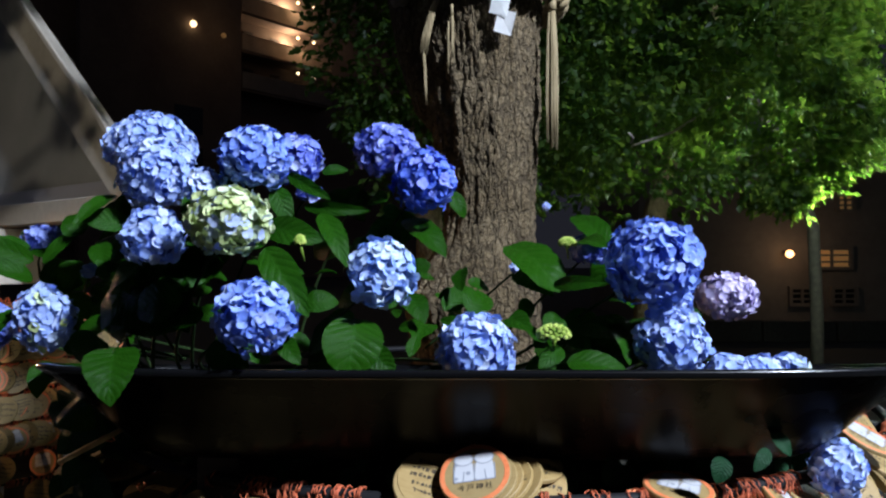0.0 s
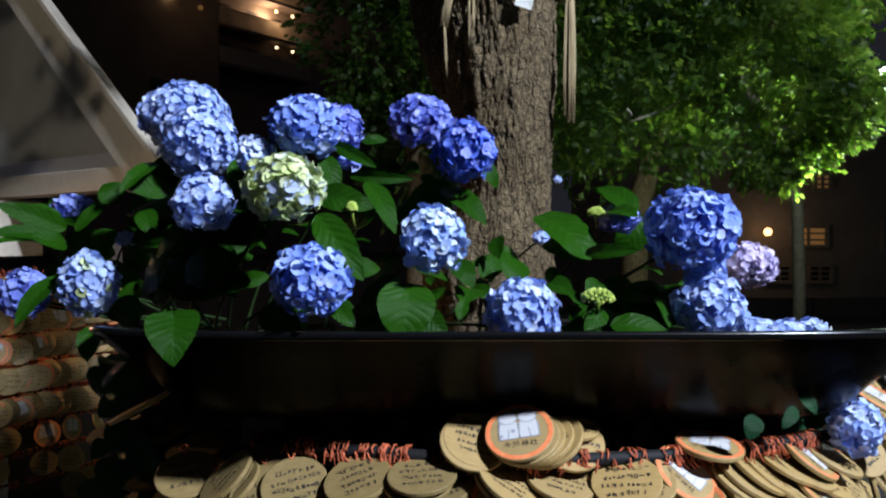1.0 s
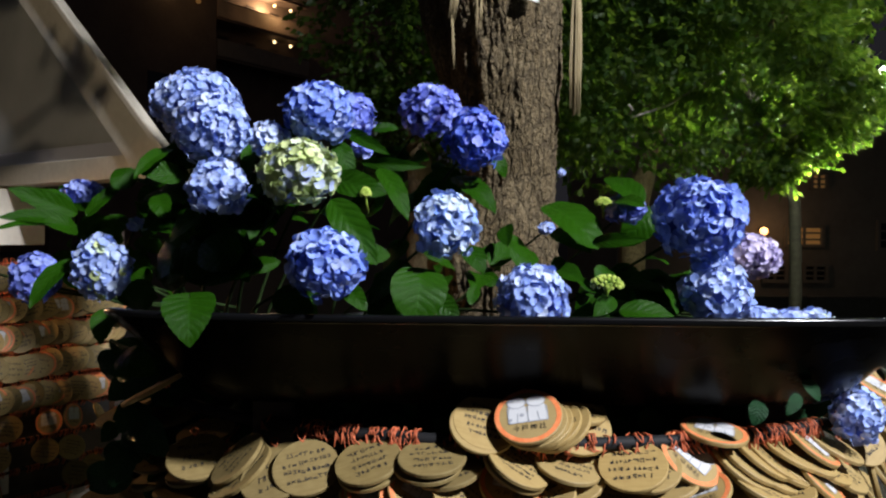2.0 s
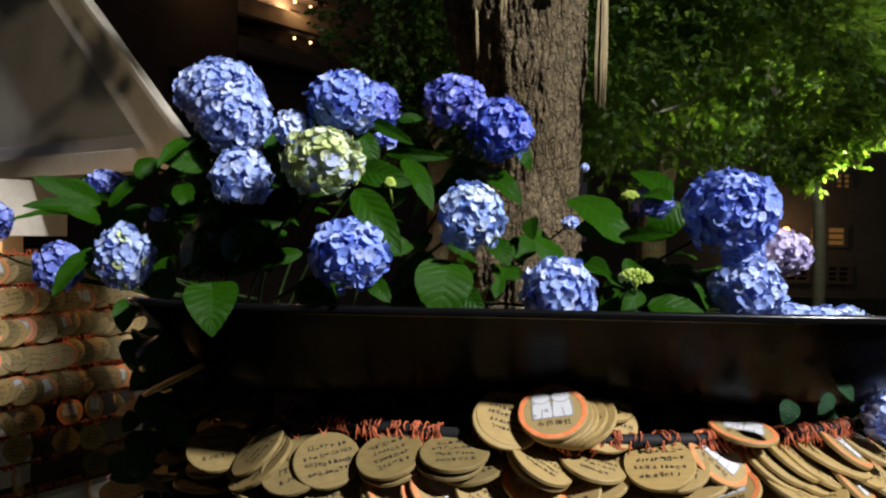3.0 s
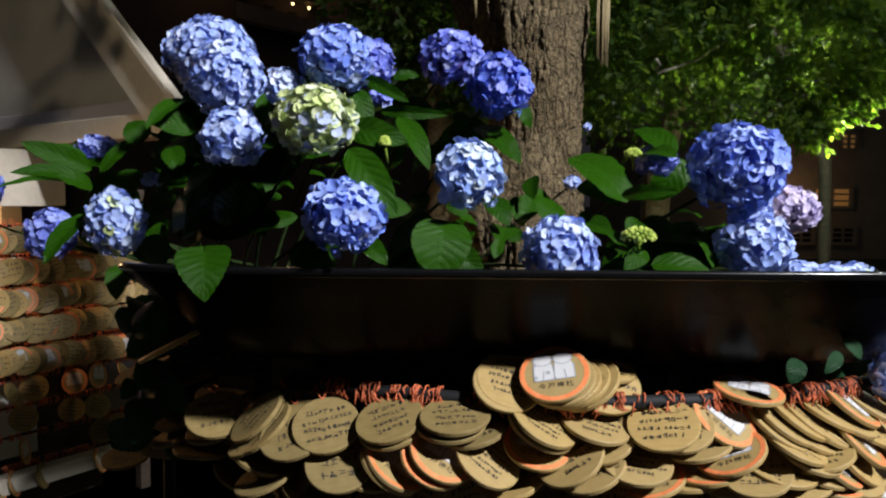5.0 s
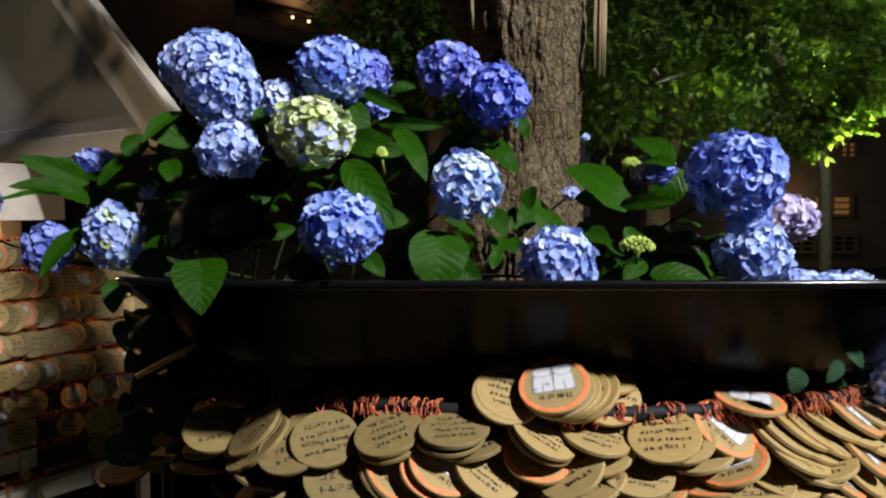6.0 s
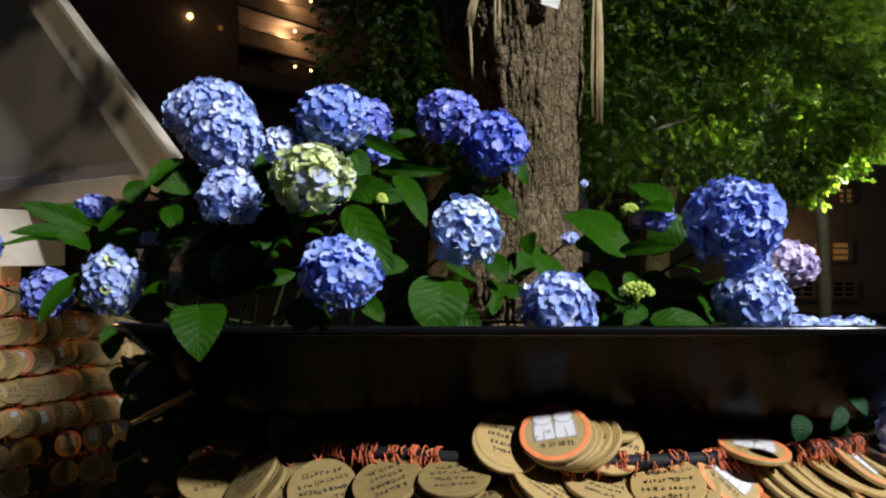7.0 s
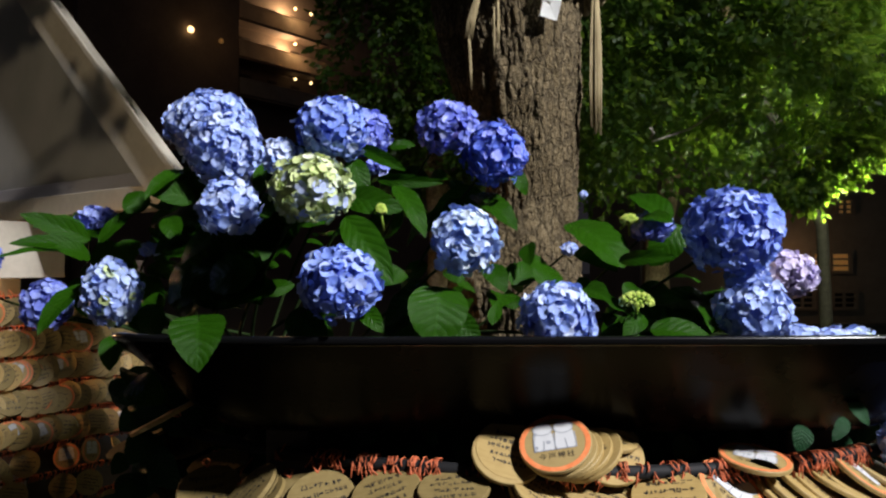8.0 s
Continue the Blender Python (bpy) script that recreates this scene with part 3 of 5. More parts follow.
for a, b in zip(rings, rings[1:]):
    for k in range(NR):
        bm.faces.new((a[k], a[(k + 1) % NR], b[(k + 1) % NR], b[k]))
bm.faces.new(rings[-1])
part("trunk", bm, BARK, sacred, smooth=True)
bm = bmesh.new()
tube(bm, [(-0.05, 0.06, 1.62), (-0.13, 0.05, 1.74), (-0.165, 0.04, 1.86), (-0.19, 0.04, 2.0), (-0.26, 0.05, 2.5), (-0.5, 0.1, 3.4)], [0.04, 0.058, 0.062, 0.062, 0.06, 0.05], 20)
part("limb", bm, BARK, sacred, smooth=True)

# limbs and leaf clumps added above view to shade gable and rack from the floodlight
limb(sacred, [(0.0, 0.0, 2.5), (0.02, -0.30, 2.72), (0.08, -0.62, 2.80), (0.22, -0.82, 2.86), (0.34, -0.95, 2.80)], 0.05, 0.012)
limb(sacred, [(0.05, -0.5, 2.78), (-0.08, -0.58, 2.95), (-0.2, -0.56, 3.08)], 0.02, 0.008)
limb(sacred, [(0.08, -0.62, 2.80), (0.14, -0.80, 2.62), (0.18, -0.92, 2.36), (0.2, -0.95, 2.15)], 0.016, 0.006)
limb(sacred, [(-0.05, 0.0, 3.0), (0.05, -0.4, 3.2), (0.05, -0.6, 3.25)], 0.05, 0.02)
leafy_crown("crown", sacred, [(-0.3, 0.2, 3.9, 1.0, 0.9, 0.5)], 5000, 0.085, 9)
leafy_crown("upper_branch_leaves", sacred, [
    (0.13, -0.78, 2.88, 0.085, 0.07, 0.075), (0.22, -0.84, 2.82, 0.05, 0.05, 0.04), (0.03, -0.71, 2.97, 0.04, 0.04, 0.03), (-0.21, -0.55, 3.16, 0.16, 0.13, 0.11),
    (-0.12, -0.62, 2.685, 0.13, 0.11, 0.030)], 620, 0.05, 15, -0.5)
leafy_crown("low_branch_leaves", sacred, [(0.21, -0.86, 2.16, 0.17, 0.20, 0.14)], 2300, 0.055, 12, -0.5)
leafy_crown("low_branch_leaves", sacred, [(0.15, -0.80, 2.42, 0.16, 0.18, 0.12)], 800, 0.055, 13, 0.0)

rope = thing("shimenawa_rope", "thick twisted straw rope tied round the sacred trunk", "rope", place=(0.11, 1.86, 1.985))
for strand in range(3):
    bm = bmesh.new()
    pts = []
    for k in range(121):
        a = 2 * math.pi * k / 120
        tw = a * 11 + strand * 2 * math.pi / 3
        rr = 0.196 + 0.014 * math.cos(tw)
        pts.append((rr * math.cos(a), rr * math.sin(a), 0.014 * math.sin(tw) - 0.012 * math.cos(a)))
    tube(bm, pts, 0.016, 7, False)
    part("strand", bm, STRAW, rope)


def tassel(place, length, spread, count, seed, swing=0.0):
    """A bundle of straw stalks hanging from the rope."""
    rng = random.Random(seed)
    th = thing("straw_tassel", "long straw tassel hanging from the rope", "tassel", "tassels of the rope", place=place)
    for _ in range(count):
        bm = bmesh.new()
        a, q = rng.uniform(0, 6.28), rng.random() ** 0.5 * spread
        x, y = q * math.cos(a), 0.6 * q * math.sin(a)
        l = length * rng.uniform(0.86, 1.0)
        lean = rng.uniform(-0.35, 0.35) * spread
        tube(bm, [(x * 0.5, y * 0.5, 0), (x + 0.4 * swing, y, -0.3 * l), (x * 1.25 + lean * 0.5 + 0.8 * swing, y, -0.7 * l), (x * 1.1 + lean + swing, y, -l)], [0.0022, 0.002, 0.0018, 0.0010], 5)
        part("stalk", bm, STRAW, th)
    bm = bmesh.new()
    tube(bm, [(0, 0, 0.014), (0, 0, -0.012)], [spread * 0.9, spread * 0.85], 10)
    part("binding", bm, STRAW, th)
    return th


tassel((0.280, 1.76, 1.94), 0.345, 0.012, 36, 1)
tassel((0.014, 1.722, 1.960), 0.150, 0.007, 18, 2, -0.036)
tassel((-0.022, 1.722, 1.828), 0.13, 0.003, 6, 3, 0.006)
tassel((0.044, 1.70, 1.91), 0.115, 0.004, 4, 4)
tassel((0.036, 1.70, 1.87), 0.11, 0.002, 2, 5)


def streamer(place, turn, label):
    """A folded zigzag paper streamer."""
    bm = bmesh.new()
    x, z = 0.0, 0.0
    for i in range(4):
        w, h = 0.040, 0.052
        a = [bm.verts.new((x + dx, 0.004 * ((i + j) % 2) + 0.002 * i, z + dz)) for j, (dx, dz) in enumerate(((0, 0), (w, -0.010), (w - 0.012, -h - 0.010), (-0.012, -h)))]
        bm.faces.new(a)
        x, z = x + 0.010, z - h + 0.010
    bmesh.ops.solidify(bm, geom=bm.faces[:], thickness=0.0006)
    ob = single("paper_streamer", bm, PAPER, label, "paper streamer", "streamers of the rope")
    ob.matrix_world = Matrix.Translation(place) @ pose(0, 0, 0, 0, 0, turn)
    return ob


streamer((0.120, 1.668, 2.032), 4, "white zigzag folded paper streamer before the bark")
streamer((0.296, 1.86, 1.872), 74, "white paper streamer half hidden behind the straw tassel")
streamer((-0.09, 1.70, 2.125), -20, "white zigzag folded paper streamer before the limb")

# ---- planter ----
planter = thing("planter_trough", "long glossy black planter trough with a thin rolled rim", "planter", place=(0.085, 1.195, 0))


def trough_plan(ax, ay, n=112, power=4.2):
    pts = []
    for k in range(n):
        a = 2 * math.pi * k / n
        c, s = math.cos(a), math.sin(a)
        pts.append((ax * math.copysign(abs(c) ** (2 / power), c), ay * math.copysign(abs(s) ** (2 / power), s)))
    return pts


def loft(bm, sections):
    """Skins closed outlines laid at heights; the trough sags a little to its back."""
    loops = [[bm.verts.new((x, y, z - 0.15 * max(0.0, y + AY - 0.08))) for x, y in outline] for outline, z in sections]
    for a, b in zip(loops, loops[1:]):
        n = len(a)
        for k in range(n):
            bm.faces.new((a[k], a[(k + 1) % n], b[(k + 1) % n], b[k])).smooth = True
    return loops


AX, AY, RIM = 0.645, 0.240, 1.197
bm = bmesh.new()
loops = loft(bm, [(trough_plan(AX + ox, AY + oy), RIM + dz) for ox, oy, dz in (
    (-0.20, -0.150, -0.140), (-0.165, -0.150, -0.139), (-0.140, -0.137, -0.130), (-0.112, -0.112, -0.108), (-0.085, -0.085, -0.080), (-0.050, -0.050, -0.047), (-0.010, -0.010, -0.0118), (-0.006, -0.006, -0.008),
    (-0.012, -0.012, -0.007), (-0.026, -0.026, -0.018), (-0.075, -0.075, -0.055))])
bm.faces.new(loops[0][::-1])
bm.faces.new(loops[-1])
part("trough", bm, PLANTER, planter, smooth=True)
bm = bmesh.new()
loops = loft(bm, [(trough_plan(AX + o, AY + o), RIM + dz) for o, dz in ((-0.010, -0.012), (-0.0045, -0.0075), (-0.0035, -0.003), (-0.0055, 0.0), (-0.010, 0.001), (-0.015, -0.003), (-0.017, -0.012))])
part("rim", bm, PLANTER_RIM, planter, "thin glossy rolled rim", True)
bm = bmesh.new()
loops = loft(bm, [(trough_plan(AX - 0.055, AY - 0.055), RIM - 0.040), (trough_plan(AX - 0.3, AY - 0.15), RIM - 0.030)])
bm.faces.new(loops[-1])
part("soil", bm, SOIL, planter)
for sx in (-0.5, 0.5):
    bm = bmesh.new()
    box(bm, (0.07, 0.18, 1.06), pose(sx * 0.8, 0.06, 0.53), 0.006)
    part("support", bm, DARK_WOOD, planter)

# ---- hydrangeas ----
left_bush = thing("hydrangea_bush", "hydrangea with pale blue mophead flowers and a cream-green one", "shrub", "hydrangeas in the planter", place=(-0.40, 1.22, RIM - 0.04))
middle_bush = thing("hydrangea_bush", "hydrangea with blue, lilac and green mophead flowers", "shrub", "hydrangeas in the planter", place=(0.0, 1.22, RIM - 0.04))
right_bush = thing("hydrangea_bush", "hydrangea with a large blue mophead flower and trailing pale ones", "shrub", "hydrangeas in the planter", place=(0.42, 1.22, RIM - 0.04))
ivy = thing("ivy_plant", "dark ivy trailing below the planter among the plaques", "ivy", place=(0.5, 1.3, RIM - 0.2))


def local(bush, p):
    return Vector(p) - bush.location


HEADS = []


def flower_head(bush, centre, r, tall, kind):
    """A mophead: florets of four cupped petals all over a core coloured as the shade between them, on a stem."""
    rng = random.Random(round(centre[0] * 977 + centre[2] * 331))
    HEADS.append((bush, Vector(centre), r))
    bm = bmesh.new()
    uv = bm.loops.layers.uv.new("UVMap")
    c = local(bush, centre)
    r = 0.97 * r - 0.0045
    n = max(14, int(1.05 * 4 * math.pi * (r * 0.97) ** 2 / 0.0100 ** 2))
    lean = Vector((rng.uniform(-0.2, 0.2), -0.25, 1)).normalized()
    turn = lean.to_track_quat("Z", "Y").to_matrix()
    for i in range(n):
        zz = 1 - 2 * (i + 0.5) / n
        if zz < -0.86:
            continue
        a = i * 2.39996 + rng.uniform(-0.25, 0.25)
        q = math.sqrt(max(0, 1 - zz * zz))
        d = Vector((q * math.cos(a), q * math.sin(a), zz))
        bulge = 1 + 0.13 * noise.noise(d * 1.9 + Vector(centre) * 9)
        out = turn @ d
        base = c + Vector((out.x * r, out.y * r, out.z * r * tall)) * (bulge * rng.uniform(0.82, 1.03))
        axis = (Vector((out.x, out.y, out.z / tall)).normalized() + 0.36 * Vector((rng.gauss(0, 1), rng.gauss(0, 1), rng.gauss(0, 1)))).normalized()
        side = axis.orthogonal().normalized()
        other = axis.cross(side)
        spin = rng.uniform(0, 6.28)
        size = rng.uniform(0.0070, 0.0094)
        cup = rng.uniform(0.05, 0.45)
        eye = bm.verts.new(base - axis * 0.0006)
        for k in range(4):
            b = spin + k * math.pi / 2 + rng.uniform(-0.12, 0.12)
            f = side * math.cos(b) + other * math.sin(b)
            g = axis.cross(f)
            s = size * rng.uniform(0.88, 1.1)
            lift = cup * s
            curl = rng.uniform(-0.25, 0.35)
            v = [eye]
            for along_, out_ in ((0.30, 0.40), (0.58, 0.57), (0.86, 0.44), (1.0, 0.0), (0.86, -0.44), (0.58, -0.57), (0.30, -0.40)):
                v.append(bm.verts.new(base + f * s * along_ + g * s * out_ + axis * (lift * along_ + s * curl * out_ * out_)))
            mid = bm.verts.new(base + f * s * 0.58 + axis * lift * 0.42)
            for j in range(8):
                bm.faces.new((mid, v[j], v[(j + 1) % 8])).smooth = True
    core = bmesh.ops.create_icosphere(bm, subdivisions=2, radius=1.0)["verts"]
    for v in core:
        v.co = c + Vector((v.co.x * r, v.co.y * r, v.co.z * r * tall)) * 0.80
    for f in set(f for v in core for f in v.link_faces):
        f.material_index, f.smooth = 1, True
    return part("flower_head", bm, [PETALS[kind], GAP_SHADE[kind]], bush, HEAD_LABEL[kind], False)


HEAD_LABEL = {"pale": "pale blue mophead flower", "blue": "blue mophead flower", "deep": "deep blue mophead flower", "lilac": "lilac-blue mophead flower",
              "violet": "violet-blue mophead flower", "white": "white-blue mophead flower", "green": "cream-green mophead flower",
              "mixed": "pale blue mophead with green florets", "pink": "pinkish lilac mophead flower"}

flower_head(left_bush, (-0.496, 1.340, 1.542), 0.083, 0.78, "pale")
flower_head(left_bush, (-0.426, 1.200, 1.476), 0.067, 0.95, "pale")
flower_head(left_bush, (-0.377, 1.070, 1.372), 0.048, 0.98, "pale")
flower_head(left_bush, (-0.300, 1.060, 1.441), 0.032, 0.95, "pale")
flower_head(left_bush, (-0.598, 1.180, 1.246), 0.050, 1.18, "mixed")
flower_head(left_bush, (-0.771, 1.480, 1.382), 0.042, 0.72, "violet")
flower_head(left_bush, (-0.791, 1.340, 1.220), 0.048, 1.05, "violet")
flower_head(left_bush, (-0.959, 1.400, 1.303), 0.046, 1.00, "violet")
flower_head(left_bush, (-0.613, 1.360, 1.320), 0.020, 0.60, "pale")
flower_head(middle_bush, (-0.228, 1.060, 1.482), 0.055, 0.92, "blue")
flower_head(middle_bush, (-0.199, 1.190, 1.496), 0.046, 0.95, "lilac")
flower_head(middle_bush, (-0.178, 1.180, 1.444), 0.021, 0.70, "lilac")
flower_head(middle_bush, (-0.247, 1.000, 1.388), 0.059, 0.86, "green")
flower_head(middle_bush, (-0.067, 1.310, 1.529), 0.061, 0.84, "lilac")
flower_head(middle_bush, (0.006, 1.150, 1.457), 0.052, 1.02, "deep")
flower_head(middle_bush, (-0.043, 1.000, 1.319), 0.049, 1.08, "white")
flower_head(middle_bush, (-0.204, 0.975, 1.264), 0.058, 0.88, "blue")
flower_head(middle_bush, (0.080, 1.020, 1.215), 0.056, 1.02, "pale")
flower_head(middle_bush, (0.181, 1.550, 1.322), 0.021, 0.70, "pale")
flower_head(right_bush, (0.319, 1.030, 1.331), 0.069, 0.93, "blue")
flower_head(right_bush, (0.342, 1.020, 1.225), 0.053, 1.00, "pale")
flower_head(right_bush, (0.356, 1.070, 1.268), 0.034, 0.95, "pale")
flower_head(right_bush, (0.445, 1.100, 1.176), 0.036, 0.75, "pale")
flower_head(right_bush, (0.506, 1.140, 1.170), 0.034, 0.75, "pale")
flower_head(right_bush, (0.565, 1.180, 1.162), 0.037, 0.85, "mixed")
flower_head(right_bush, (0.534, 1.350, 1.270), 0.057, 0.78, "pink")
flower_head(right_bush, (0.293, 1.330, 1.356), 0.041, 0.72, "violet")
flower_head(right_bush, (0.299, 2.050, 1.485), 0.014, 1.00, "pale")
flower_head(right_bush, (0.624, 1.150, 1.020), 0.044, 1.15, "pale")


def leaf_mesh(name, shape, material, seed):
    """One leaf, 1 long and 1 wide, base at the origin, tip along +y, with a folded midrib, wavy and toothed edge."""
    rng = random.Random(seed)
    bm = bmesh.new()
    uv = bm.loops.layers.uv.new("UVMap")
    rows, cols = 20, 8
    grid = []
    for i in range(rows + 1):
        v = i / rows
        if shape == 1:
            w = 0.5 * v ** 0.33 * (1 - v) ** 0.92 / 0.474
        elif shape == 3:
            w = 0.5 * v ** 0.45 * (1 - v) ** 0.5 / 0.518
        elif shape == 2:
            w = 0.5 * (0.42 + 0.58 * abs(math.sin(math.pi * (0.18 + 1.4 * v)))) * (1 - v) ** 0.55 * 1.2
        else:
            w = 0.5 * v ** 0.55 * (1 - v) ** 0.80 / 0.404
        w = max(w, 0.012 if i == 0 else 0.0)
        row = []
        for j in range(cols + 1):
            u = 2 * j / cols - 1
            x = u * w
            tooth = 0.016 * (i % 2) * (abs(u) > 0.99) * math.copysign(1, u) if 1 < i < rows - 1 else 0
            back = 0.16 * (1 - v) ** 1.5 * abs(u) ** 1.6 if shape == 1 else 0.0
            y = v - back + 0.5 * tooth * math.copysign(1, u)
            z = 0.12 * abs(x) + 0.09 * math.sin(math.pi * v) - 0.16 * v * v + 0.012 * math.sin(v * 20 + seed) * abs(u) ** 2
            row.append((bm.verts.new((x + tooth, y, z)), (0.5 + 0.5 * u, v)))
        grid.append(row)
    for a, b in zip(grid, grid[1:]):
        for j in range(cols):
            q = (a[j], a[j + 1], b[j + 1], b[j])
            if i == rows and len(set(x[0].co.to_tuple(6) for x in q)) < 3:
                continue
            f = bm.faces.new([x[0] for x in q])
            f.smooth = True
            for loop, x in zip(f.loops, q):
                loop[uv].uv = x[1]
    bmesh.ops.remove_doubles(bm, verts=bm.verts, dist=1e-5)
    return mesh_of(name, bm, material)


LEAVES = {("h", s): [leaf_mesh("leaf", s, LEAF, 10 * s + k) for k in range(3)] for s in (0, 1, 2, 3)}
LEAVES["i", 2] = [leaf_mesh("ivy_leaf", 0, IVY, 40 + k) for k in range(2)]
LEAF_COUNT = [0]


def leaf(bush, base, tip, width, turn=0, shape=0, droop=True):
    """A leaf from its base to its tip, its face turned up and towards the path."""
    LEAF_COUNT[0] += 1
    a, b = Vector(base), Vector(tip)
    way = b - a
    length = way.length
    way.normalize()
    want = Vector((0.12, -0.86, 0.50))
    want = Matrix.Rotation(radians(turn), 3, way) @ want
    nrm = (want - way * want.dot(way)).normalized()
    side = way.cross(nrm)
    kind = "i" if bush is ivy else "h"
    pool = LEAVES[kind, shape if kind == "h" else 2]
    ob = new("leaf", pool[LEAF_COUNT[0] % len(pool)])
    ob.parent = bush
    m = Matrix((side, way, nrm)).transposed().to_4x4()
    m.translation = a - bush.location
    ob.matrix_local = m @ Matrix.Diagonal((width, length, (width + length) / 2, 1))
    return ob


leaf(middle_bush, (-0.077, 1.000, 1.260), (-0.081, 0.955, 1.197), 0.077, 0, 3)
leaf(middle_bush, (-0.204, 1.020, 1.354), (-0.137, 0.970, 1.269), 0.046, 10, 0)
leaf(middle_bush, (-0.209, 1.050, 1.384), (-0.128, 1.020, 1.366), 0.040, 20, 0)
leaf(middle_bush, (-0.172, 1.120, 1.417), (-0.072, 1.100, 1.409), 0.020, 40, 0)
leaf(middle_bush, (-0.143, 1.100, 1.405), (-0.095, 1.040, 1.334), 0.035, -10, 0)
leaf(middle_bush, (-0.196, 1.120, 1.465), (-0.129, 1.080, 1.427), 0.021, 30, 0)
leaf(middle_bush, (-0.205, 1.080, 1.442), (-0.180, 1.060, 1.388), 0.032, 0, 0)
leaf(middle_bush, (-0.029, 1.200, 1.402), (0.040, 1.140, 1.350), 0.049, -15, 0)
leaf(middle_bush, (-0.061, 1.240, 1.429), (-0.041, 1.220, 1.399), 0.024, 0, 0)
leaf(middle_bush, (0.042, 1.300, 1.455), (0.071, 1.300, 1.411), 0.029, 0, 0)
leaf(middle_bush, (-0.160, 1.200, 1.478), (-0.119, 1.200, 1.484), 0.020, 0, 0)
leaf(middle_bush, (-0.183, 1.020, 1.231), (-0.151, 0.990, 1.203), 0.027, 10, 0)
leaf(middle_bush, (-0.012, 1.060, 1.288), (0.012, 1.020, 1.256), 0.034, 0, 0)
leaf(middle_bush, (0.010, 1.060, 1.248), (-0.007, 1.000, 1.216), 0.040, 10, 2)
leaf(middle_bush, (-0.061, 1.000, 1.221), (-0.025, 0.975, 1.192), 0.034, 20, 0)
leaf(middle_bush, (0.033, 1.200, 1.257), (0.084, 1.250, 1.296), 0.040, 0, 0)
leaf(middle_bush, (0.072, 1.150, 1.258), (0.105, 1.200, 1.288), 0.048, 0, 0)
leaf(middle_bush, (0.129, 1.080, 1.255), (0.173, 1.030, 1.230), 0.035, 0, 2)
leaf(middle_bush, (0.184, 1.030, 1.232), (0.192, 1.060, 1.267), 0.036, 10, 0)
leaf(middle_bush, (0.194, 1.010, 1.220), (0.162, 0.980, 1.200), 0.027, 0, 0)
leaf(middle_bush, (0.171, 1.010, 1.220), (0.179, 0.985, 1.192), 0.030, 0, 2)
leaf(middle_bush, (0.199, 1.000, 1.202), (0.278, 0.980, 1.195), 0.040, -15, 0)
leaf(right_bush, (0.149, 1.340, 1.363), (0.225, 1.240, 1.297), 0.081, -10, 3)
leaf(right_bush, (0.173, 1.300, 1.318), (0.212, 1.250, 1.284), 0.063, 10, 1)
leaf(right_bush, (0.213, 1.240, 1.295), (0.285, 1.180, 1.303), 0.025, 25, 0)
leaf(right_bush, (0.309, 1.280, 1.363), (0.262, 1.360, 1.426), 0.052, 0, 0)
leaf(right_bush, (0.261, 1.300, 1.366), (0.294, 1.220, 1.365), 0.042, 0, 0)
leaf(right_bush, (0.280, 1.000, 1.198), (0.268, 1.040, 1.245), 0.020, 30, 0)
leaf(right_bush, (0.332, 1.100, 1.230), (0.310, 1.140, 1.249), 0.034, 0, 0)
leaf(right_bush, (0.365, 1.400, 1.362), (0.307, 1.400, 1.288), 0.063, 0, 0)
leaf(left_bush, (-0.384, 0.965, 1.217), (-0.372, 0.925, 1.163), 0.067, 0, 1)
leaf(left_bush, (-0.493, 1.200, 1.443), (-0.523, 1.120, 1.396), 0.030, 10, 0)
leaf(left_bush, (-0.474, 1.200, 1.397), (-0.534, 1.160, 1.409), 0.037, -20, 0)
leaf(left_bush, (-0.652, 1.200, 1.259), (-0.686, 1.120, 1.193), 0.040, 15, 0)
leaf(left_bush, (-0.572, 1.140, 1.185), (-0.565, 1.100, 1.139), 0.037, 0, 0)
leaf(left_bush, (-0.573, 1.140, 1.157), (-0.496, 1.100, 1.184), 0.025, 10, 0)
leaf(left_bush, (-0.663, 1.400, 1.339), (-0.666, 1.360, 1.291), 0.048, 0, 0)
leaf(left_bush, (-0.744, 1.340, 1.310), (-0.812, 1.220, 1.313), 0.025, 30, 0)
leaf(left_bush, (-0.734, 1.360, 1.322), (-0.809, 1.260, 1.335), 0.033, 0, 0)
leaf(left_bush, (-0.734, 1.380, 1.339), (-0.816, 1.300, 1.383), 0.040, -20, 0)
leaf(left_bush, (-0.765, 1.420, 1.367), (-0.817, 1.340, 1.368), 0.042, 10, 0)
leaf(left_bush, (-0.741, 1.450, 1.347), (-0.835, 1.500, 1.407), 0.049, 0, 0)
leaf(left_bush, (-0.728, 1.400, 1.334), (-0.662, 1.420, 1.408), 0.028, 0, 0)
leaf(left_bush, (-0.724, 1.360, 1.307), (-0.753, 1.300, 1.326), 0.040, 0, 0)
leaf(left_bush, (-0.500, 1.160, 1.365), (-0.474, 1.120, 1.328), 0.034, 0, 0)
leaf(left_bush, (-0.346, 1.160, 1.448), (-0.352, 1.120, 1.391), 0.029, 0, 0)
leaf(left_bush, (-0.326, 1.100, 1.360), (-0.365, 1.120, 1.404), 0.033, 0, 0)
leaf(left_bush, (-0.600, 1.300, 1.385), (-0.630, 1.300, 1.419), 0.049, 0, 0)
leaf(left_bush, (-0.223, 1.080, 1.342), (-0.169, 1.030, 1.323), 0.031, 0, 0)
leaf(left_bush, (-0.577, 1.200, 1.102), (-0.510, 1.160, 1.082), 0.053, 0, 0)
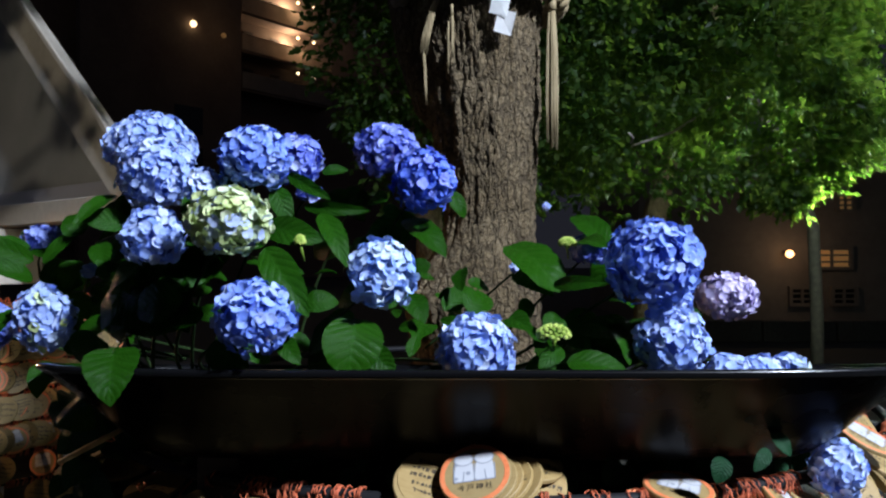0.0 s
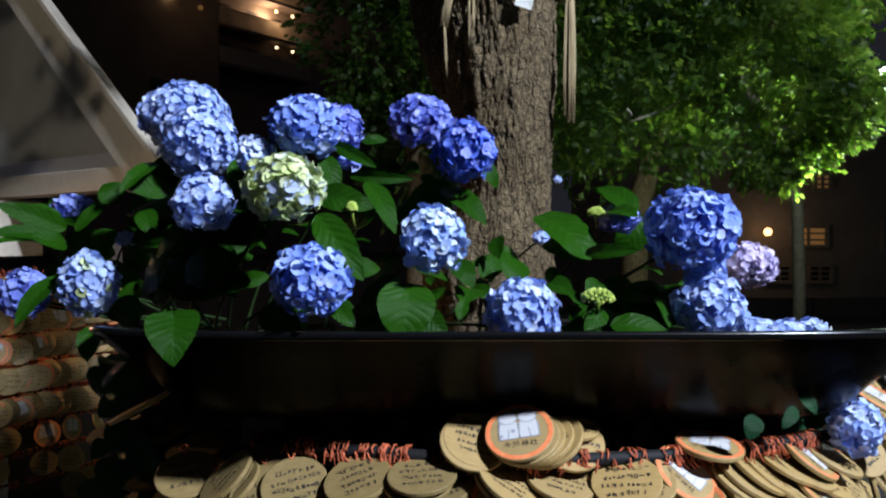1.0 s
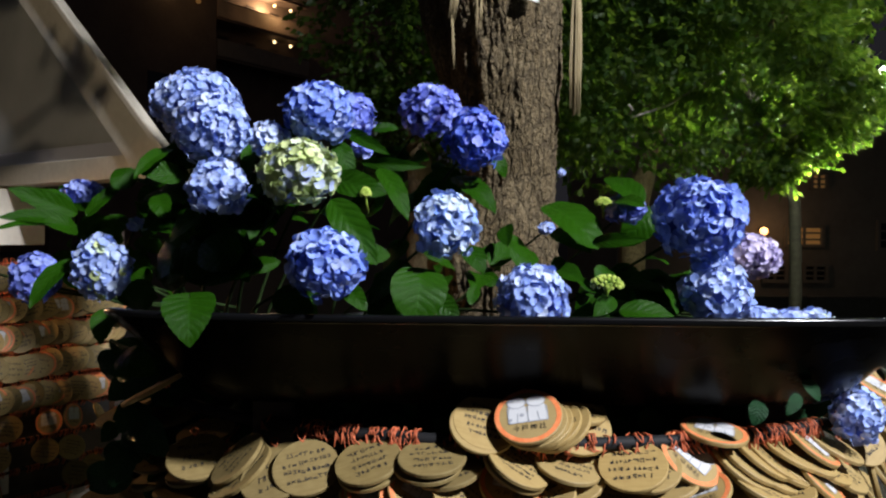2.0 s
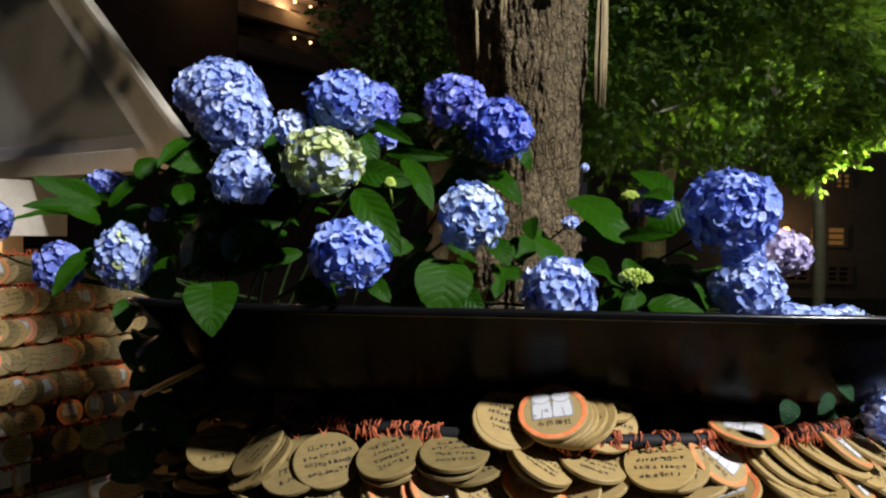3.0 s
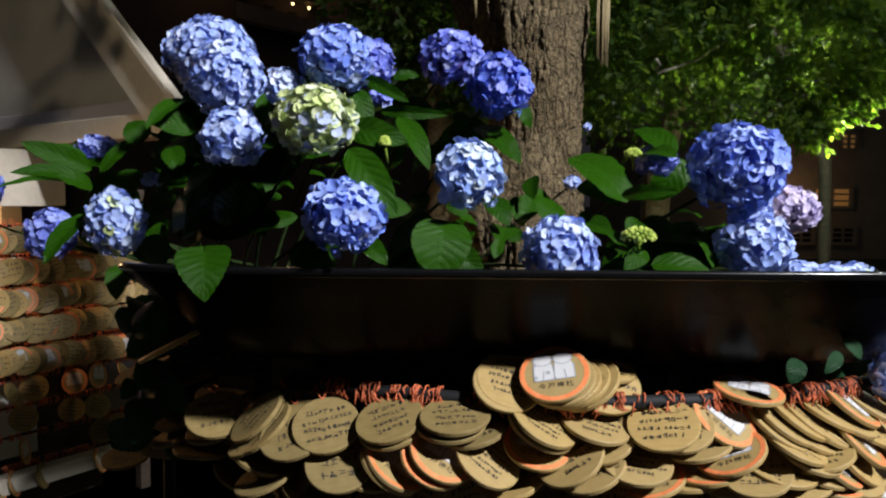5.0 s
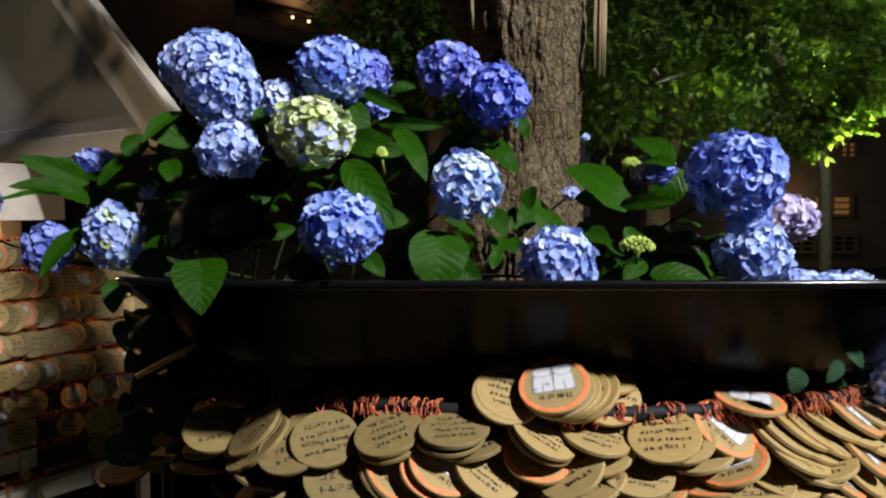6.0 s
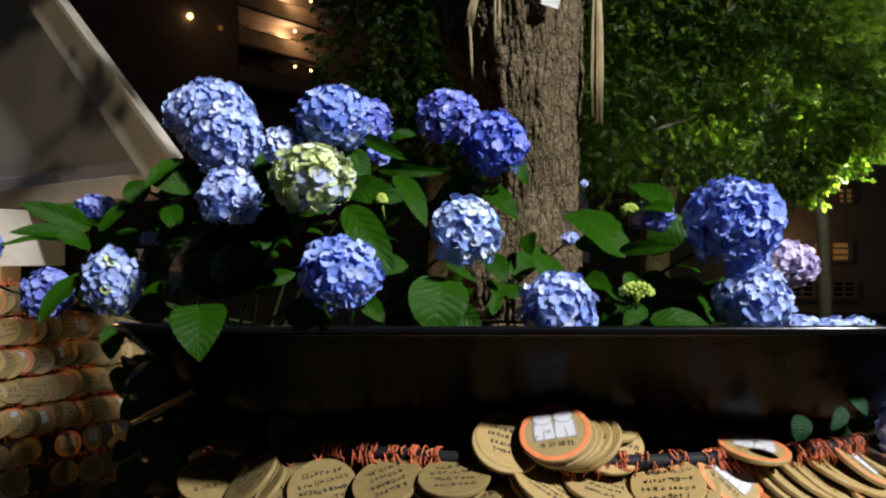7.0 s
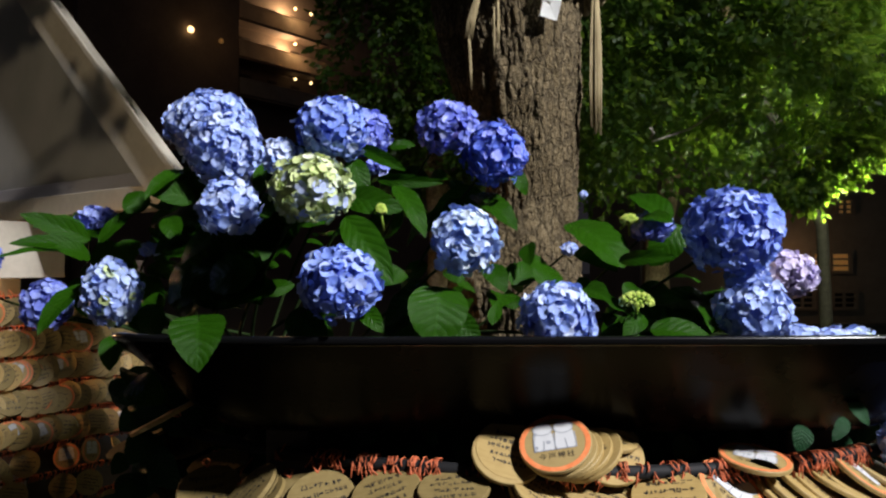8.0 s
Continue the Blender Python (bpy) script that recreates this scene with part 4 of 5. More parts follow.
leaf(left_bush, (-0.600, 1.240, 1.058), (-0.548, 1.220, 1.100), 0.046, 0, 0)
leaf(ivy, (0.413, 1.035, 1.070), (0.401, 1.020, 1.039), 0.029, 0, 2)
leaf(ivy, (0.484, 1.060, 1.075), (0.460, 1.045, 1.048), 0.020, 0, 2)
leaf(ivy, (0.493, 1.070, 1.096), (0.515, 1.055, 1.067), 0.023, 0, 2)
leaf(ivy, (0.482, 1.090, 1.104), (0.500, 1.080, 1.081), 0.023, 0, 2)

# inner leaves that fill the bushes below and behind the heads
rng = random.Random(21)
UNDER = Vector((-0.52, 0.50, -0.62)).normalized()


def shaded(p):
    """Whether a flower head hangs over p, towards the floodlight."""
    for _, h2, r2 in HEADS:
        way = h2 - p
        ahead = -way.dot(UNDER)
        if ahead > 0 and (way + UNDER * ahead).length < r2 * 0.75:
            return True
    return False


for bush, h, r in HEADS:
    if h.y > 1.5 or h.z < 1.14:
        continue
    for _ in range(40):
        p = h + UNDER * rng.uniform(r + 0.02, r + 0.17) + 0.8 * r * Vector((rng.uniform(-1, 1), rng.uniform(-0.2, 1), rng.uniform(-1, 1)))
        if p.z < 1.17 or p.y < h.y + 0.3 * r or any((p - h2).length < r2 * 1.1 for _, h2, r2 in HEADS):
            continue
        a = rng.uniform(0, 6.28)
        l = rng.uniform(0.06, 0.11)
        q = p + Vector((math.cos(a), 0.35 * math.sin(a), rng.uniform(-0.7, 0.15))).normalized() * l
        if any((q - h2).length < r2 * 1.05 for _, h2, r2 in HEADS) or q.z < 1.15:
            continue
        if shaded(p) and shaded(q) and shaded(p.lerp(q, 0.5)):
            leaf(bush, p, q, l * rng.uniform(0.55, 0.75), rng.uniform(-28, 28), 0)

# small young leaves scattered in the depth of the bushes
for bush, x0, x1, z1, count in ((left_bush, -0.60, -0.22, 1.36, 46), (middle_bush, -0.22, 0.10, 1.33, 26), (right_bush, 0.16, 0.42, 1.27, 14)):
    for _ in range(count):
        p = Vector((rng.uniform(x0, x1), rng.uniform(1.14, 1.42), rng.uniform(1.19, z1)))
        l = rng.uniform(0.025, 0.055)
        a = rng.uniform(0, 6.28)
        q = p + Vector((math.cos(a), 0.6 * math.sin(a), rng.uniform(-0.8, 0.4))).normalized() * l
        if any((p - h2).length < r2 * 1.1 or (q - h2).length < r2 * 1.1 for _, h2, r2 in HEADS):
            continue
        leaf(bush, p, q, l * rng.uniform(0.5, 0.7), rng.uniform(-70, 70), 0)

# ivy that fills the dark below the planter
for k in range(1500):
    x = rng.uniform(-0.63, 0.74)
    ring_y = 1.97 - math.sqrt(0.915 ** 2 - (x - 0.12) ** 2) if x > -0.72 else 1.58
    if x > -0.55:
        p = Vector((x, max(1.13, ring_y + 0.07) + rng.uniform(0, 0.12) + 0.16 * (k % 3 > 0), rng.uniform(0.82, 1.055)))
    else:
        p = Vector((x, max(1.22, ring_y - 0.16) + rng.uniform(0, 0.25), rng.uniform(0.86, 1.02 + 0.10 * (x > -0.72))))
    a = rng.uniform(0, 6.28)
    l = rng.uniform(0.03, 0.055) + 0.03 * (k % 3 > 0)
    q = p + Vector((math.cos(a), 0.5 * math.sin(a), rng.uniform(-1.2, 0.1))).normalized() * l
    leaf(ivy, p, q, l * rng.uniform(0.7, 0.95), rng.uniform(-60, 60), 2)
for k in range(16):
    bm = bmesh.new()
    x = lerp(-0.45, 0.55, k / 15)
    pts = [Vector((x + 0.03 * math.sin(k + 2.0 * j), 1.36 + 0.03 * math.cos(1.7 * j + k), 0.0 + 1.06 * j / 6)) for j in range(7)]
    tube(bm, [p - ivy.location for p in pts], 0.003, 5)
    part("vine", bm, STEM, ivy)

# stems up to each head
for bush, h, r in HEADS:
    if h.y > 1.9 or h.z < 1.12:
        continue
    bm = bmesh.new()
    end = h + UNDER * r * 0.6
    foot = Vector((h.x - 0.20, max(1.36, h.y + 0.16), RIM - 0.06))
    foot.x = min(max(foot.x, -0.50), 0.60)
    knee = h + UNDER * (r + 0.22)
    knee.z = max(knee.z, RIM)
    pts = [foot.lerp(knee, t_).lerp(knee.lerp(end, t_), t_) for t_ in (k / 10 for k in range(11))]
    tube(bm, [p - bush.location for p in pts], [lerp(0.0034, 0.0022, k / 10) for k in range(11)], 6)
    part("stem", bm, STEM, bush)


def bud(bush, place, r, tall):
    rg = random.Random(5)
    bm = bmesh.new()
    c = local(bush, place)
    for i in range(60):
        zz = 1 - 1.3 * (i + 0.5) / 60
        a = i * 2.39996
        q = math.sqrt(max(0, 1 - zz * zz))
        p = c + Vector((q * math.cos(a) * r, q * math.sin(a) * r, zz * r * tall))
        bmesh.ops.create_icosphere(bm, subdivisions=1, radius=rg.uniform(0.0022, 0.0036), matrix=Matrix.Translation(p))
    tube(bm, [c, c + Vector((0.001, 0.004, -0.012)), c + Vector((0.003, 0.012, -0.026))], [min(r * 0.5, 0.008), 0.0018, 0.0015], 7)
    part("flower_bud", bm, BUD, bush, "tight bright green flower bud")


bud(middle_bush, (0.182, 1.00, 1.238), 0.021, 0.62)
bud(right_bush, (0.245, 1.30, 1.365), 0.014, 0.7)
bud(middle_bush, (-0.156, 1.02, 1.362), 0.006, 1.3)

# ---- votive plaques on the rail round the tree ----
RC, RR, RZ = Vector((0.12, 1.97)), 0.915, 1.0     # the rail's ring: middle, radius, height
rail = thing("plaque_rail", "dark iron ring rail wound with orange cords", "rail", place=(RC.x, RC.y, 0))
bm = bmesh.new()
tube(bm, [(RR * math.cos(a), RR * math.sin(a), RZ) for a in (radians(k * 3) for k in range(121))], 0.0105, 10, False)
part("ring", bm, IRON, rail)
for deg in (205, 248, 292, 335, 60, 120):
    bm = bmesh.new()
    a = radians(deg)
    tube(bm, [((RR - 0.025) * math.cos(a), (RR - 0.025) * math.sin(a), z) for z in (0, RZ - 0.004)], 0.013, 10)
    part("post", bm, IRON, rail)
rng = random.Random(4)
for k in range(52):
    deg = 243 + 92 * (k + rng.uniform(-2.2, 2.2)) / 52
    a0 = radians(deg)
    for s in range(rng.choice((2, 3, 4, 5))):
        bm = bmesh.new()
        a = a0 + rng.uniform(-0.024, 0.024)
        radial, ahead = Vector((math.cos(a), math.sin(a), 0)), Vector((-math.sin(a), math.cos(a), 0))
        c = radial * RR + Vector((0, 0, RZ))
        pts = []
        rr, slant = rng.uniform(0.0112, 0.0155), rng.uniform(-0.014, 0.014)
        for j in range(12):
            t_ = 0.3 + 2 * math.pi * j / 11
            pts.append(c + radial * rr * math.cos(t_) + Vector((0, 0, rr * math.sin(t_))) + ahead * (slant * j / 12 + rng.uniform(-0.003, 0.003)))
        sway = ahead * rng.uniform(-0.016, 0.016)
        pts += [pts[-1] + radial * 0.002 + sway * 0.4 + Vector((0, 0, -0.010)), pts[-1] + radial * 0.003 + sway + Vector((0, 0, -rng.uniform(0.008, 0.026)))]
        tube(bm, pts, rng.uniform(0.0007, 0.0014), 5)
        part("cord", bm, CORD, rail)

ER, ET = 0.0495, 0.0068     # plaque radius and thickness


def plaque(kind, seed):
    """A round wooden votive plaque, face along +z, top along +y, with its cord."""
    rng = random.Random(seed)
    th = thing("votive_plaque", "", "votive plaque")
    bm = bmesh.new()
    prof = [(0.0, -ET / 2), (ER - 0.001, -ET / 2), (ER, -ET / 2 + 0.001), (ER, ET / 2 - 0.001), (ER - 0.001, ET / 2), (0.0, ET / 2)]
    n = 40
    loops = [[bm.verts.new((r * math.cos(2 * math.pi * k / n), r * math.sin(2 * math.pi * k / n), z)) for k in range(n)] for r, z in prof[1:5]]
    for a, b in zip(loops, loops[1:]):
        for k in range(n):
            bm.faces.new((a[k], a[(k + 1) % n], b[(k + 1) % n], b[k]))
    bm.faces.new(loops[0][::-1])
    bm.faces.new(loops[-1])
    part("disc", bm, EMA_DIMMED if kind == "dimmed" else EMA_WOOD, th)
    up = ET / 2 + 0.0004

    def flat(bm, pts, z=up):
        bm.faces.new([bm.verts.new((x, y, z)) for x, y in pts])

    def stroke(bm, x0, y0, x1, y1, w):
        d = Vector((x1 - x0, y1 - y0))
        if d.length < 1e-6:
            return
        g = Vector((-d.y, d.x)).normalized() * w / 2
        flat(bm, [(x0 - g.x, y0 - g.y), (x1 - g.x, y1 - g.y), (x1 + g.x, y1 + g.y), (x0 + g.x, y0 + g.y)])

    def outline(bm, x0, y0, x1, y1):
        g = Vector((y0 - y1, x1 - x0)).normalized() * 0.0008
        flat(bm, [(x0 - g.x, y0 - g.y), (x1 - g.x, y1 - g.y), (x1 + g.x, y1 + g.y), (x0 + g.x, y0 + g.y)], up + 0.0006)

    if kind == "printed":
        tagged(th, "round wooden plaque printed with an orange border and white figures")
        bm = bmesh.new()
        a = [bm.verts.new(((ER - 0.0012) * math.cos(2 * math.pi * k / n), (ER - 0.0012) * math.sin(2 * math.pi * k / n), up)) for k in range(n)]
        b = [bm.verts.new(((ER - 0.0082) * math.cos(2 * math.pi * k / n), (ER - 0.0082) * math.sin(2 * math.pi * k / n), up)) for k in range(n)]
        for k in range(n):
            bm.faces.new((a[k], a[(k + 1) % n], b[(k + 1) % n], b[k]))
        part("border", bm, ORANGE, th, "printed orange border")
        bm = bmesh.new()
        turns = [2 * math.pi * k / 20 for k in range(20)]
        for sx in (-1, 1):
            flat(bm, [(sx * 0.0142 + 0.0132 * math.cos(t), 0.0245 + 0.0105 * math.sin(t)) for t in turns], up + 0.0003)
            flat(bm, [(sx * 0.0142 + dx, y) for dx, y in ((-0.0120, 0.017), (-0.0138, -0.006), (-0.0120, -0.0118), (0.0120, -0.0118), (0.0138, -0.006), (0.0120, 0.017))], up + 0.00025)
        part("white_figure", bm, WHITE_INK, th, "two plain white printed shapes")
        bm = bmesh.new()
        for sx in (-1, 1):
            ring = [(sx * 0.0142 + 0.0132 * math.cos(t), 0.0245 + 0.0105 * math.sin(t)) for t in turns + turns[:1]]
            for (xa, ya), (xb, yb) in zip(ring, ring[1:]):
                outline(bm, xa, ya, xb, yb)
            outline(bm, sx * 0.0282, 0.014, sx * 0.0282, -0.0118)
            outline(bm, sx * 0.0142, 0.004, sx * 0.0160, -0.0118)
        outline(bm, -0.0284, -0.0122, 0.0284, -0.0122)
        outline(bm, 0.0, 0.016, 0.0, -0.012)
        for x, y, r in ((-0.0255, 0.0165, 0.0026), (-0.0255, -0.006, 0.0026), (-0.0085, 0.001, 0.0032)):
            flat(bm, [(x + r * math.cos(t), y + r * math.sin(t)) for t in turns], up + 0.0006)
        part("dark_print", bm, [GREY_INK], th)
        words = bpy.data.curves.new("lettering", "FONT")
        words.body, words.size, words.align_x, words.space_character = "今戸神社", 0.0112, "CENTER", 1.22
        holder = new("lettering", words)
        flatmesh = bpy.data.meshes.new_from_object(holder.evaluated_get(bpy.context.evaluated_depsgraph_get()))
        bpy.data.objects.remove(holder)
        flatmesh.materials.clear()
        flatmesh.materials.append(BLACK_INK)
        flatmesh.transform(Matrix.Translation((0, -0.0262, up + 0.0002)))
        writing = new("lettering", flatmesh)
        writing.parent = th
        tagged(writing, "row of four dark printed characters")
    else:
        tagged(th, "wooden plaque in shade-darkened wood tone with dark handwriting" if kind == "dimmed" else "round plain wooden plaque with dark handwriting")
        bm = bmesh.new()
        rows = rng.choice((3, 4, 4, 5))
        pitch = 0.060 / rows
        for i in range(rows):
            y = 0.027 - pitch * (i + 0.3) + rng.uniform(-0.001, 0.001)
            half = math.sqrt(max(0.0, (ER - 0.009) ** 2 - y * y)) * rng.uniform(0.55, 0.95)
            x = -half + rng.uniform(0, 0.004)
            skew = rng.uniform(-0.04, 0.10)
            while x < half:
                h = pitch * rng.uniform(0.34, 0.56)
                cw = h * rng.uniform(0.7, 1.1)
                yy = y + skew * x
                for _ in range(rng.choice((2, 3, 3, 4))):
                    if rng.random() < 0.55:
                        q = yy + rng.uniform(-0.5, 0.5) * h
                        stroke(bm, x, q, x + cw, q + rng.uniform(-0.2, 0.25) * h, 0.0014)
                    else:
                        q = x + rng.uniform(0.1, 0.9) * cw
                        stroke(bm, q, yy + h * 0.5, q + rng.uniform(-0.3, 0.3) * cw, yy - h * 0.5, 0.0014)
                x += cw * rng.uniform(1.15, 1.5)
        part("handwriting", bm, BLACK_INK, th, "rows of unreadable dark pen strokes")
    bm = bmesh.new()
    for sx in (-1, 1):
        tube(bm, [(0.0, ER - 0.005, ET / 2), (sx * 0.004, ER + 0.004, 0.003), (sx * 0.007, ER + 0.016, -0.004), (sx * 0.002, ER + 0.030, -0.012)], 0.0013, 5)
    part("cord", bm, CORD, th, "thin orange hanging cord")
    return th


PLAQUES = {"printed": [plaque("printed", 1)], "dimmed": [plaque("dimmed", 30 + k) for k in range(6)], "written": [plaque("written", 10 + k) for k in range(7)]}
USED = {}


def hang(kind, x, y, z, rx, ry, rz, group="plaques on the ring rail"):
    """Hangs one more plaque of that kind with its middle at x, y, z."""
    USED[kind] = USED.get(kind, 0) + 1
    pool = PLAQUES[kind]
    first = pool[(USED[kind] - 1) % len(pool)]
    m = pose(x, y, z, rx, ry, rz)
    if USED[kind] <= len(pool):
        first.matrix_basis = m
        tagged(first, group=group)
        return first
    return tagged(copy_thing(first, m), group=group)


hang("printed", 0.079, 1.035, 1.045, 36, -10, -6)
hang("written", 0.015, 1.055, 1.025, 36, 14, -8)
hang("written", 0.020, 1.060, 1.030, 37, 14, -8)
hang("written", 0.089, 1.045, 1.034, 30, -16, -4)
hang("written", 0.099, 1.052, 1.029, 26, -21, -3)
hang("written", 0.114, 1.058, 1.026, 22, -27, -2)
hang("written", 0.130, 1.064, 1.023, 22, -31, -2)
hang("written", 0.160, 1.075, 1.020, 38, 19, -17)
hang("written", 0.159, 1.100, 1.045, 12, 16, -15)
hang("written", 0.065, 1.030, 0.978, 10, 29, -17)
hang("written", 0.061, 1.036, 0.969, 10, 28, -17)
hang("written", 0.139, 1.045, 0.971, 10, 13, -15)
hang("written", 0.148, 1.050, 0.950, 27, -19, -5)
hang("printed", 0.059, 1.045, 0.943, 29, 9, -10)
hang("written", 0.230, 1.030, 0.976, 29, -6, -15)
hang("written", 0.255, 1.045, 0.969, 29, -4, -16)
hang("written", 0.284, 1.050, 0.944, 12, -13, -14)
hang("printed", 0.324, 1.060, 0.977, 16, 36, -33)
hang("printed", 0.327, 1.038, 0.935, 17, -23, -13)
hang("printed", 0.368, 1.085, 1.012, 7, 8, -24)
hang("written", 0.411, 1.085, 0.959, -2, 33, -35)
hang("written", 0.424, 1.090, 0.965, -2, 33, -35)
hang("written", 0.458, 1.100, 0.949, -2, 31, -36)
hang("written", 0.487, 1.112, 0.952, -3, 29, -36)
hang("written", 0.532, 1.130, 0.961, -1, 27, -36)
hang("written", 0.566, 1.145, 0.947, -2, 33, -39)
hang("written", 0.450, 1.073, 0.924, 5, 23, -34)
hang("written", 0.531, 1.108, 0.880, 11, 19, -35)
hang("written", 0.412, 1.068, 0.902, 8, 9, -28)
hang("written", 0.607, 1.170, 0.926, -1, 33, -40)
hang("printed", 0.495, 1.098, 0.874, 4, 11, -31)
hang("written", 0.447, 1.100, 0.969, -5, 33, -35)
hang("written", 0.472, 1.110, 0.963, -5, 33, -36)
hang("written", 0.503, 1.125, 0.968, -5, 25, -34)
hang("printed", 0.545, 1.140, 0.978, -4, 35, -38)
hang("written", 0.597, 1.170, 0.968, -3, 27, -37)
hang("written", 0.514, 1.120, 0.943, -6, 31, -37)
hang("written", 0.427, 1.068, 0.940, -1, 25, -33)
hang("written", 0.469, 1.078, 0.917, 9, -15, -22)
hang("printed", 0.542, 1.108, 0.933, -10, 42, -44)
hang("written", 0.594, 1.160, 0.906, -3, 38, -43)
hang("printed", 0.495, 1.088, 0.906, -8, 38, -42)
hang("written", 0.535, 1.108, 0.906, -10, 43, -46)
hang("written", 0.471, 1.088, 0.897, 4, 19, -33)
hang("written", 0.605, 1.170, 0.871, 4, 28, -40)
hang("dimmed", -0.059, 1.030, 0.986, 14, -4, 1)
hang("dimmed", -0.065, 1.036, 0.973, 14, -2, 1)
hang("dimmed", -0.034, 1.050, 0.959, 9, -11, 2)
hang("dimmed", -0.152, 1.050, 0.974, 21, -16, 10)
hang("dimmed", -0.149, 1.056, 0.962, 19, -16, 10)
hang("dimmed", -0.246, 1.070, 0.958, 36, -8, 12)
hang("dimmed", -0.282, 1.090, 0.950, 29, -19, 18)
hang("dimmed", -0.438, 1.170, 0.942, 30, -6, 20)
hang("dimmed", -0.450, 1.200, 0.911, 7, -15, 23)
hang("dimmed", -0.361, 1.120, 0.955, -2, -42, 31)
hang("dimmed", -0.357, 1.125, 0.945, -3, -42, 31)
hang("dimmed", -0.344, 1.098, 0.944, -3, -40, 30)
hang("dimmed", -0.358, 1.108, 0.931, -4, -34, 28)
hang("dimmed", -0.294, 1.068, 0.945, 25, -19, 19)
hang("dimmed", -0.223, 1.048, 0.911, 38, -6, 11)
hang("printed", -0.075, 1.028, 0.933, 25, 28, -10)
hang("printed", -0.088, 1.033, 0.923, 25, 28, -10)
hang("written", -0.013, 1.028, 0.926, 17, 34, -17)
hang("printed", -0.143, 1.048, 0.910, 8, 37, -12)
hang("printed", -0.152, 1.053, 0.902, 4, 37, -11)
hang("written", 0.194, 1.028, 0.924, 19, 4, -16)
hang("written", 0.101, 1.023, 0.930, 21, -32, 3)
hang("written", 0.132, 1.033, 0.911, 16, -23, -2)
hang("printed", 0.219, 1.048, 0.892, 12, -15, -10)
hang("written", 0.167, 1.043, 0.886, 32, 6, -15)
hang("written", 0.372, 1.058, 0.900, 25, -8, -20)
hang("written", 0.440, 1.078, 0.888, 25, -0, -26)
hang("printed", 0.304, 1.048, 0.910, 10, -13, -15)
hang("written", 0.273, 1.058, 0.889, 0, -6, -16)
hang("dimmed", -0.346, 1.108, 0.896, 9, 19, 8)
hang("dimmed", -0.342, 1.098, 0.870, 1, -22, 24)
hang("dimmed", -0.313, 1.098, 0.857, -1, -54, 46)
hang("dimmed", -0.550, 1.300, 0.902, 14, -10, 24)
hang("dimmed", -0.540, 1.280, 0.875, -1, -19, 27)
hang("dimmed", -0.478, 1.220, 0.865, -4, 6, 17)
hang("dimmed", -0.188, 1.068, 0.895, 15, 19, -0)
hang("written", 0.025, 1.058, 0.883, 7, -19, 3)
hang("printed", 0.090, 1.068, 0.871, 15, -9, -5)
hang("dimmed", -0.265, 1.088, 0.858, 15, 9, 7)
hang("dimmed", -0.408, 1.200, 0.832, 7, 28, 5)
hang("dimmed", -0.578, 1.380, 1.008, -0, -33, 28)
hang("dimmed", -0.543, 1.360, 0.964, 7, -14, 23)
hang("dimmed", -0.614, 1.420, 0.963, 1, -23, 27)
hang("dimmed", -0.450, 1.250, 0.960, 9, -10, 20)
hang("dimmed", -0.696, 1.480, 0.933, 4, -19, 28)
hang("dimmed", -0.623, 1.440, 0.907, 9, -15, 25)
hang("dimmed", -0.737, 1.500, 0.753, 11, -9, 28)
hang("dimmed", -0.627, 1.420, 0.800, 5, 10, 19)
hang("printed", 0.720, 1.250, 1.045, 4, 27, -35)
hang("written", 0.765, 1.360, 1.049, 1, 49, -41)
hang("written", 0.764, 1.280, 0.996, 2, 29, -37)

hang("written", -0.496, 1.130, 1.060, -2, -27, 8)

# plaques that hang deeper under the others
rng = random.Random(8)
for layer, (dr, z) in enumerate(((0.0, 0.90), (0.015, 0.83), (-0.01, 0.76))):
    for k in range(20):
        deg = 232 + 106 * (k + 0.5 * (layer % 2) + rng.uniform(-0.3, 0.3)) / 20
        a = radians(deg)
        r = RR - 0.035 + dr
        hang("printed" if rng.random() < 0.25 else "written", RC.x + r * math.cos(a), RC.y + r * math.sin(a), z + rng.uniform(-0.02, 0.02),
             rng.uniform(48, 76), rng.uniform(-22, 22), deg - 270 + rng.uniform(-22, 22))

# ---- votive rack under the small roof ----
RACK = facing((-1.66, 2.70, 0), (0.57, 0.82, 0))
shelter = thing("votive_shelter", "small gabled shelter with beige bargeboards over a plaque rack", "shelter")
G = facing((-0.98, 2.35, 0), (0.82, -0.57, 0))


def board(name, outline, depth, y, material, label=""):
    """A board in the gable's plane, from points (along, height)."""
    bm = bmesh.new()
    low = [bm.verts.new((s, y, z)) for s, z in outline]
    top = [bm.verts.new((s, y + depth, z)) for s, z in outline]
    n = len(outline)
    bm.faces.new(low), bm.faces.new(top[::-1])
    for i in range(n):
        bm.faces.new((low[i], top[i], top[(i + 1) % n], low[(i + 1) % n]))
    bmesh.ops.transform(bm, matrix=G, verts=bm.verts)
    bmesh.ops.recalc_face_normals(bm, faces=bm.faces)
    bmesh.ops.bevel(bm, geom=bm.edges[:], offset=0.003, segments=1, affect="EDGES")
    return part(name, bm, material, shelter, label)


board("bargeboard", [(0.150, 1.524), (0.112, 1.474), (-0.02, 1.474), (-1.45, 2.773), (-1.45, 2.950), (0.075, 1.578)], 0.055, -0.02, PAINT, "wide beige painted bargeboard")
board("bargeboard", [(-1.45, 2.950), (-1.45, 2.773), (-2.88, 1.474), (-3.012, 1.474), (-3.050, 1.524), (-2.975, 1.578)], 0.055, -0.02, PAINT, "wide beige painted bargeboard")
